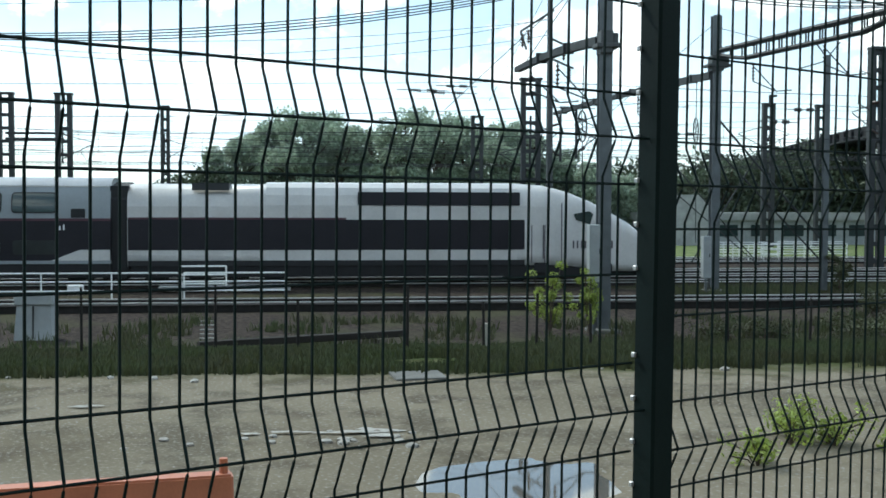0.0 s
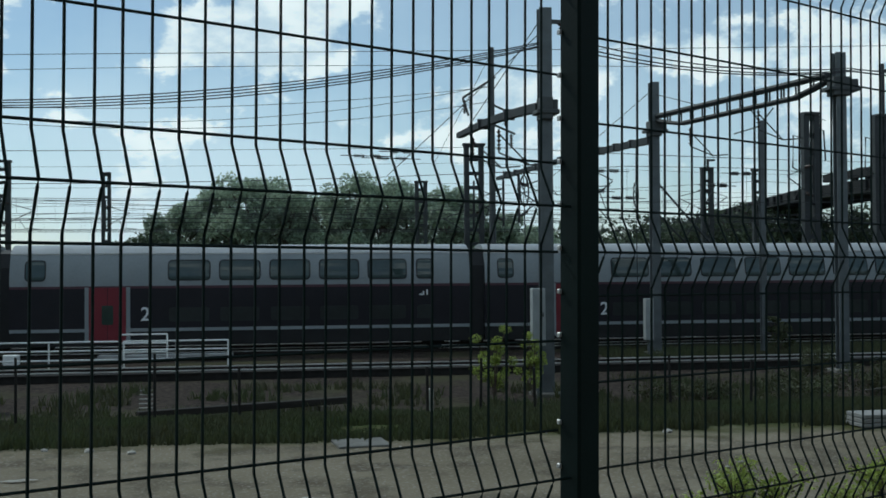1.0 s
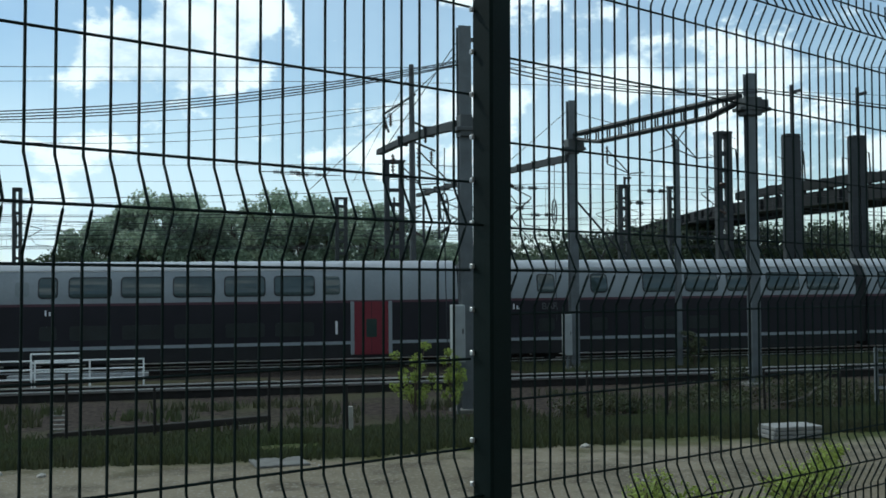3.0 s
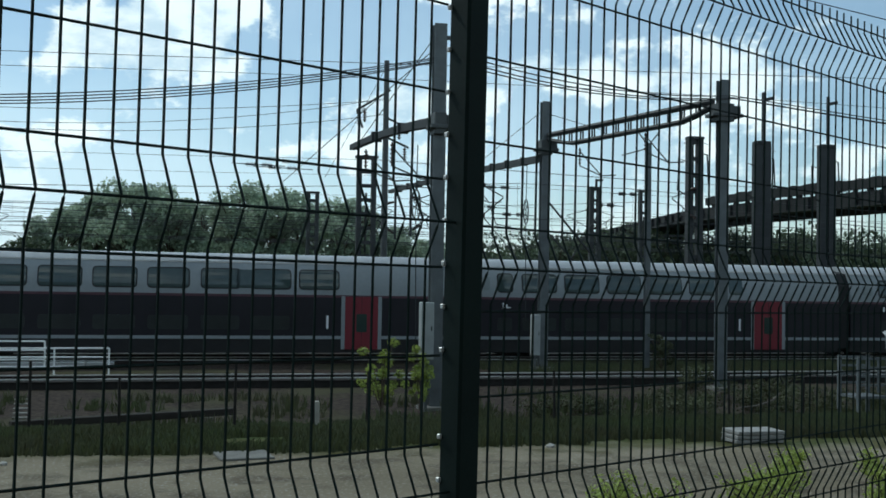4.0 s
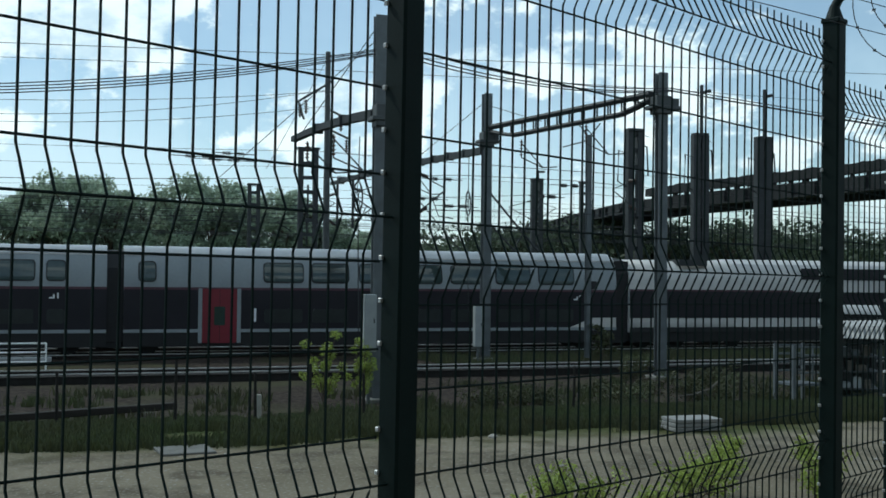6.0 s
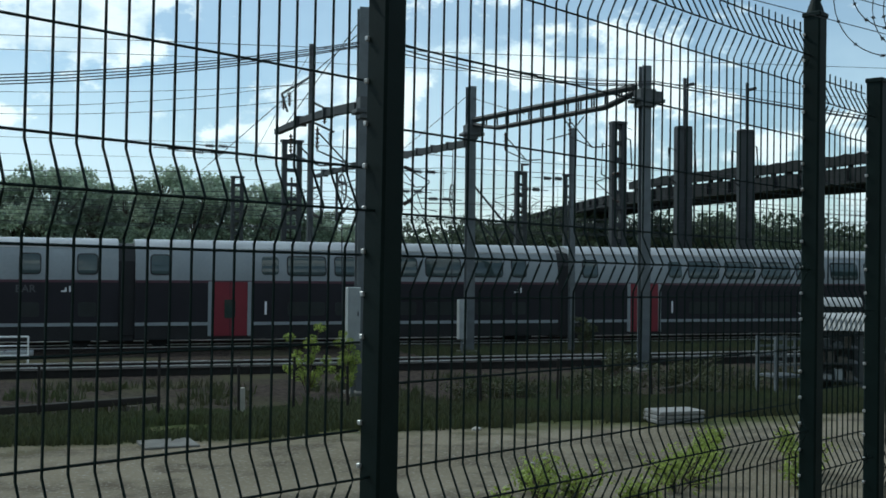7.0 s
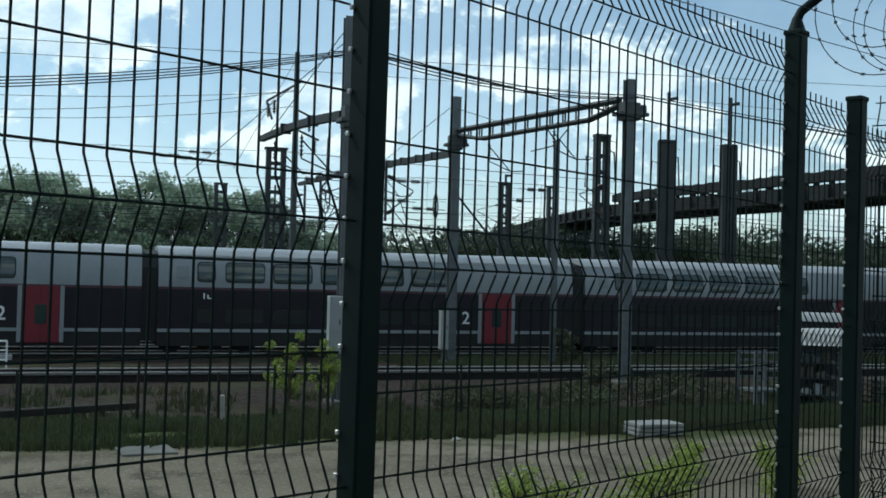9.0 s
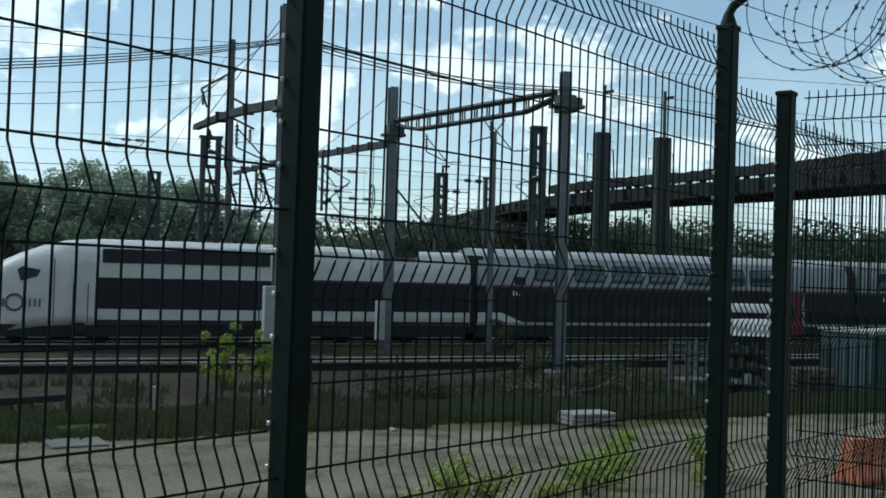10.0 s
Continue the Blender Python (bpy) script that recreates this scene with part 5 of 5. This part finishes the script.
def coach(kind, number, mirrored):
    L = 21.845 if kind == "end" else 18.7
    words = {"end": "end coach", "mid": "coach", "bar": "buffet coach"}[kind]
    thing = empty("train_coach", Matrix.Identity(4), "white over dark aubergine double-deck train %s%s" % (words, " with red door" if kind != "bar" else ""), "train coach", "coaches of the train")
    fx = (lambda d: -(L - d)) if mirrored else (lambda d: -d)
    a, b = -0.32, -(L - 0.32)
    part("skirt", loft(bmesh.new(), band(0.32, 0.87, -0.02), a, b), SKIRT, thing)
    part("sole_stripe", loft(bmesh.new(), band(0.87, 1.0, 0.012), a, b), COACH_WHITE, thing, "white stripe along the sole bar")
    part("lower_deck", loft(bmesh.new(), band(1.0, 2.56), a, b), DARK_TRAIN, thing, "dark aubergine lower deck")
    part("edge_stripe", loft(bmesh.new(), band(2.56, 2.66, 0.003), a, b), PLUM, thing, "dull plum stripe")
    part("upper_deck", loft(bmesh.new(), band(2.66, 3.95, 0.0), a, b), COACH_WHITE, thing, "silver white upper deck", True)
    part("roof", loft(bmesh.new(), band(3.95, 4.3, 0.004), a, b), GREY_ROOF, thing, "pale grey roof", True)
    part("gutter", boxes(((b, -side_y(3.92) - 0.03, 3.90), (a, -side_y(3.92) + 0.01, 3.94)), ((b, side_y(3.92) - 0.01, 3.90), (a, side_y(3.92) + 0.03, 3.94))), WHITE_TRAIN, thing)
    part("gangway", loft(bmesh.new(), [(1.25, 0.5), (1.3, 3.4), (1.0, 3.95), (0, 4.12), (-1.0, 3.95), (-1.3, 3.4), (-1.25, 0.5)], -0.34, 0.33), RUBBER, thing, "black corrugated gangway bellows")
    wins = {"end": UPPER_END, "mid": UPPER, "bar": UPPER_BAR}[kind]
    if kind == "mid" and mirrored:
        wins = wins[:-1]
        x0, x1 = sorted((fx(0.98), fx(1.5)))
        part("window", side_plate(x0, x1, 2.95, 3.5, 0.022, 0.1), FROSTED, thing, "frosted window")
    if kind == "end" and mirrored:
        wins = [(d0 + 0.8, d1 + 0.8) for d0, d1 in wins[:-1]]
    for d0, d1 in wins:
        x0, x1 = sorted((fx(d0), fx(d1)))
        for side in (-1, 1):
            pane = part("window", side_plate(x0, x1, 2.90, 3.64, 0.024, 0.13, side), GLASS, thing, "tinted window")
            part("window_seal", side_plate(x0 - 0.045, x1 + 0.045, 2.855, 3.685, 0.014, 0.16, side), RUBBER, pane, "black rubber seal")
            if d1 < 13 or kind == "end" and d1 < 16.2:
                part("window", side_plate(x0, x1, 1.24, 1.80, 0.006, 0.1, side), LOWER_GLASS, thing, "tinted window")
    if number == "1":
        x0, x1 = sorted((fx(12.76), fx(13.44)))
        part("window", side_plate(x0, x1, 2.90, 3.64, 0.024, 0.13), GLASS, thing, "tinted window")
    if kind == "bar":
        lettering("BAR", 0.4, LETTER_DIM, thing, fx(3.7), -side_y(2.2) - 0.012, 2.18)
    else:
        d0, d1 = (17.0, 18.68) if kind == "end" else (13.86, 15.58)
        x0, x1 = sorted((fx(d0), fx(d1)))
        for side in (-1, 1):
            door = part("door", side_plate(x0 + 0.16, x1 - 0.16, 0.45, 2.6, 0.02, 0.05, side, lambda z: 1.45), RED_DOOR, thing, "bright red door")
            part("door_window", side_plate((x0 + x1) / 2 - 0.22, (x0 + x1) / 2 + 0.22, 1.15, 1.9, 0.028, 0.06, side, lambda z: 1.45), GLASS, door)
            part("door_seam", boxes((((x0 + x1) / 2 - 0.008, side * 1.465, 0.47), ((x0 + x1) / 2 + 0.008, side * 1.475, 2.58))), RUBBER, door)
            for x in (x0, x1 - 0.15):
                part("door_post", side_plate(x, x + 0.15, 0.45, 2.62, 0.016, 0.03, side, lambda z: 1.45), COACH_WHITE, thing, "white door surround")
        num_d = 16.43 if kind == "end" else 13.28
        lettering(number, 0.75, LETTER, thing, fx(num_d), -side_y(1.5) - 0.012, 1.3)
    bars = [(0.9, 0.06, 0.22), (1.05, 0.06, 0.16), (1.14, 0.16, 0.05)]
    for d, w, h in bars:
        part("mark", boxes(((fx(d + 1.2) - w / 2, -1.458, 2.2), (fx(d + 1.2) + w / 2, -1.452, 2.2 + h))), LETTER, thing)
    if kind == "end":
        near = 2.15 if mirrored else 1.28
        x0, x1 = sorted((fx(near), fx(near + 0.55)))
        part("marker_panel", side_plate(x0, x1, 2.68, 3.04, 0.008, 0.04), RUBBER, thing, "black display panel")
        bm = bmesh.new()
        pts = ((0.34, 0.99), (2.6, 0.99), (1.5, 1.42), (0.34, 1.42))
        o = [bm.verts.new((fx(d), -1.456, z)) for d, z in pts]
        i = [bm.verts.new((fx(d), -1.44, z)) for d, z in pts]
        bm.faces.new(o)
        for k in range(4):
            bm.faces.new((o[k], i[k], i[(k + 1) % 4], o[(k + 1) % 4]))
        bmesh.ops.recalc_face_normals(bm, faces=bm.faces)
        part("swoosh_panel", bm, WHITE_TRAIN, thing, "white tapering panel")
    bogie(thing, -0.2 if not mirrored else -(L - 2.4))
    return thing


NOSE = ((0.0, 0.62, 1.42, 0.62), (0.25, 0.55, 1.62, 0.86), (0.7, 0.5, 2.02, 1.08), (1.32, 0.48, 2.50, 1.24), (2.2, 0.5, 3.02, 1.36), (3.12, 0.6, 3.48, 1.42), (4.0, 0.72, 3.82, 1.45), (4.9, 0.76, 4.05, 1.45), (6.2, 0.76, 4.14, 1.45), (16.4, 0.76, 4.14, 1.45), (16.5, 0.76, 4.06, 1.45), (21.82, 0.76, 4.06, 1.45))


def nose_y(d):
    for (d0, _, _, w0), (d1, _, _, w1) in zip(NOSE, NOSE[1:]):
        if d <= d1:
            return w0 + (w1 - w0) * (d - d0) / (d1 - d0)
    return 1.45


def power_car(mirrored):
    """The engine at a train's end; its nose at d = 0."""
    L = 22.15
    fx = (lambda d: -(L - d)) if mirrored else (lambda d: -d)
    thing = empty("power_car", Matrix.Identity(4), "white streamlined power car with dark bands and sloping nose", "locomotive", "power cars of the train")
    bm = bmesh.new()
    rings = []
    shape = ((0.0, 1.0), (0.14, 1.0), (0.72, 0.985), (0.84, 0.93), (0.93, 0.80), (0.98, 0.55), (1.0, 0.0))
    for d, z0, z1, w in NOSE:
        right = [(w * k, z0 + (z1 - z0) * f) for f, k in shape]
        full = right + [(-y, z) for y, z in reversed(right) if y > 1e-6]
        rings.append([bm.verts.new((fx(d), y, z)) for y, z in full])
    n = len(rings[0])
    for q, w in zip(rings, rings[1:]):
        for k in range(n):
            bm.faces.new((q[k], q[(k + 1) % n], w[(k + 1) % n], w[k]))
    bm.faces.new(rings[0][::-1])
    bm.faces.new(rings[-1])
    bmesh.ops.recalc_face_normals(bm, faces=bm.faces)
    body = part("body", bm, WHITE_TRAIN, thing, "white painted body")
    for f in body.data.polygons:
        f.use_smooth = f.area < 2.5
    u0, u1 = sorted((fx(6.1), fx(12.74)))
    l0, l1 = sorted((fx(5.9), fx(21.8)))
    e0, e1 = sorted((fx(13.2), fx(21.8)))
    k0, k1 = sorted((fx(2.2), fx(21.7)))
    flat = lambda z: 1.45 - 0.03 * max(0, (z - 3.1))
    for side in (-1, 1):
        part("upper_band", side_plate(u0, u1, 3.2, 3.74, 0.012, 0.03, side, flat), DARK_TRAIN, body, "dark upper band")
        part("lower_band", side_plate(l0, l1, 1.4, 2.62, 0.010, 0.03, side, flat), DARK_TRAIN, body, "dark lower band")
        part("edge_stripe", side_plate(e0, e1, 2.62, 2.70, 0.009, 0.02, side, flat), PLUM, body, "dull plum stripe")
    part("skirt", loft(bmesh.new(), [(1.36, 0.3), (1.42, 0.78), (-1.42, 0.78), (-1.36, 0.3)], k0, k1), SKIRT, thing)
    # dark strip paints the shade where the white side slopes inward
    for side in (-1, 1):
        part("low_shade_strip", side_plate(l0, l1, 0.76, 0.98, 0.012, 0.02, side, flat), SKIRT, thing, "dark strip painting the shade low on the white body")
    x0, x1 = sorted((fx(0.1), fx(2.4)))
    part("nose_skirt", loft(bmesh.new(), [(0.7, 0.25), (0.95, 0.56), (-0.95, 0.56), (-0.7, 0.25)], x0, x1), RUBBER, thing)
    part("coupler", tube(bmesh.new(), [(fx(0.7), 0, 0.85), (fx(-0.0), 0, 0.85)], 0.2, 10), RUBBER, thing)
    part("nose_cap", box(bmesh.new(), (min(fx(-0.02), fx(0.12)), -0.56, 0.66), (max(fx(-0.02), fx(0.12)), 0.56, 1.36), 0.03), RUBBER, thing, "black nose opening")
    for side in (-1, 1):
        bm = bmesh.new()
        pts = ((3.02, 2.86), (3.2, 2.98), (3.85, 2.86), (3.75, 2.62), (3.15, 2.42))
        y = lambda d, z: side * (nose_y(d) + 0.012)
        o = [bm.verts.new((fx(d), y(d, z), z)) for d, z in pts]
        i = [bm.verts.new((fx(d), y(d, z) - side * 0.06, z)) for d, z in pts]
        bm.faces.new(o)
        for k in range(5):
            bm.faces.new((o[k], i[k], i[(k + 1) % 5], o[(k + 1) % 5]))
        bmesh.ops.recalc_face_normals(bm, faces=bm.faces)
        part("cab_window", bm, GLASS, body, "dark angular cab window")
        for d in (4.35, 5.05, 5.6):
            part("door_seam", boxes(((fx(d) - 0.02, side * 1.448, 0.85), (fx(d) + 0.02, side * 1.458, 3.3 if d < 5 else 2.4))), LOGO, body)
        part("handrail", tube(bmesh.new(), [(fx(5.12), side * 1.5, 1.0), (fx(5.12), side * 1.5, 2.4)], 0.025, 6), LOGO, body)
        s0, s1 = sorted((fx(5.0), fx(5.5)))
        part("step", boxes(((s0, side * 1.38, 0.45), (s1, side * 1.49, 0.86))), RUBBER, thing)
    x0, x1 = sorted((fx(17.86), fx(19.3)))
    part("roof_recess", boxes(((x0, -1.462, 3.78), (x1, 1.462, 4.075))), DARK_STEEL, body, "dark roof recess")
    part("rear_gangway", boxes((sorted_lo(fx(21.8), fx(22.5)), sorted_hi(fx(21.8), fx(22.5)))), RUBBER, thing)
    # the maker's mark: a ring between plain bars
    ring = [(fx(2.95) + 0.3 * math.cos(k * math.pi / 12), -nose_y(2.95) - 0.012, 1.62 + 0.3 * math.sin(k * math.pi / 12)) for k in range(25)]
    part("ring_mark", tube(bmesh.new(), ring, 0.045, 5), LOGO, body)
    for d in (3.85, 3.68, 3.5, 3.34, 2.55, 2.38, 2.2):
        part("mark", boxes(((fx(d) - 0.032, -nose_y(d) - 0.014, 1.44), (fx(d) + 0.032, -nose_y(d) + 0.02, 1.76))), LOGO, body)
    bm = bmesh.new()
    glass = [(0.9, 0.62, 2.19), (0.9, -0.62, 2.19), (2.5, -0.82, 3.19), (2.5, 0.82, 3.19)]
    o = [bm.verts.new((fx(d), y, z + 0.03)) for d, y, z in glass]
    i = [bm.verts.new((fx(d), y, z - 0.05)) for d, y, z in glass]
    bm.faces.new(o)
    for k in range(4):
        bm.faces.new((o[k], i[k], i[(k + 1) % 4], o[(k + 1) % 4]))
    bmesh.ops.recalc_face_normals(bm, faces=bm.faces)
    part("windscreen", bm, GLASS, body, "sloping windscreen")
    for y in (-0.5, 0.5):
        part("headlight", box(bmesh.new(), (min(fx(0.2), fx(0.5)), y - 0.16, 1.62), (max(fx(0.2), fx(0.5)), y + 0.16, 1.80), 0.02), GLASS, body)
    bogie(thing, fx(4.6))
    bogie(thing, fx(17.6))
    return thing


def sorted_lo(a, b):
    return (min(a, b), -1.25, 0.5)


def sorted_hi(a, b):
    return (max(a, b), 1.25, 3.95)


FORMATION = []
first = {}


def vehicle(kind, number, mirrored, offset):
    key = (kind, number, mirrored)
    if key in first:
        thing = copy_thing(first[key], Matrix.Identity(4))
    else:
        thing = power_car(mirrored) if kind == "power" else coach(kind, number, mirrored)
        first[key] = thing
    FORMATION.append((thing, offset))


for start, front_class, rear_class, ahead in ((0.0, "2", "1", 3), (200.19, "1", "2", 2)):
    vehicle("power", "", False, start)
    vehicle("end", front_class, False, start + 22.15)
    for k in range(6):
        if k == ahead:
            vehicle("bar", "", ahead == 3, start + 43.995 + 18.7 * k)
        else:
            vehicle("mid", front_class if k < ahead else rear_class, k > ahead, start + 43.995 + 18.7 * k)
    vehicle("end", rear_class, True, start + 156.195)
    vehicle("power", "", True, start + (178.04 if start == 0 else 177.75))

# seconds, and metres gained on a steady 37.4 m/s
FRONT = [(0.0, 1.26), (0.5, 2.0), (1.0, 2.32), (1.5, 2.53), (2.0, 4.38), (2.5, 4.75), (3.0, 5.2), (3.5, 5.94), (4.0, 6.11), (4.5, 6.60), (5.0, 6.8), (5.5, 7.20), (6.0, 7.9), (6.5, 8.45), (7.0, 8.98), (7.5, 9.35), (8.0, 9.75), (8.5, 10.15), (9.0, 10.57), (9.5, 10.95), (10.0, 11.56)]


def motions():
    for thing, offset in FORMATION:
        walk(thing, [(t, at_track(12.2 + 37.4 * t + gain - offset, 43.45, RAIL)) for t, gain in FRONT])


motions()
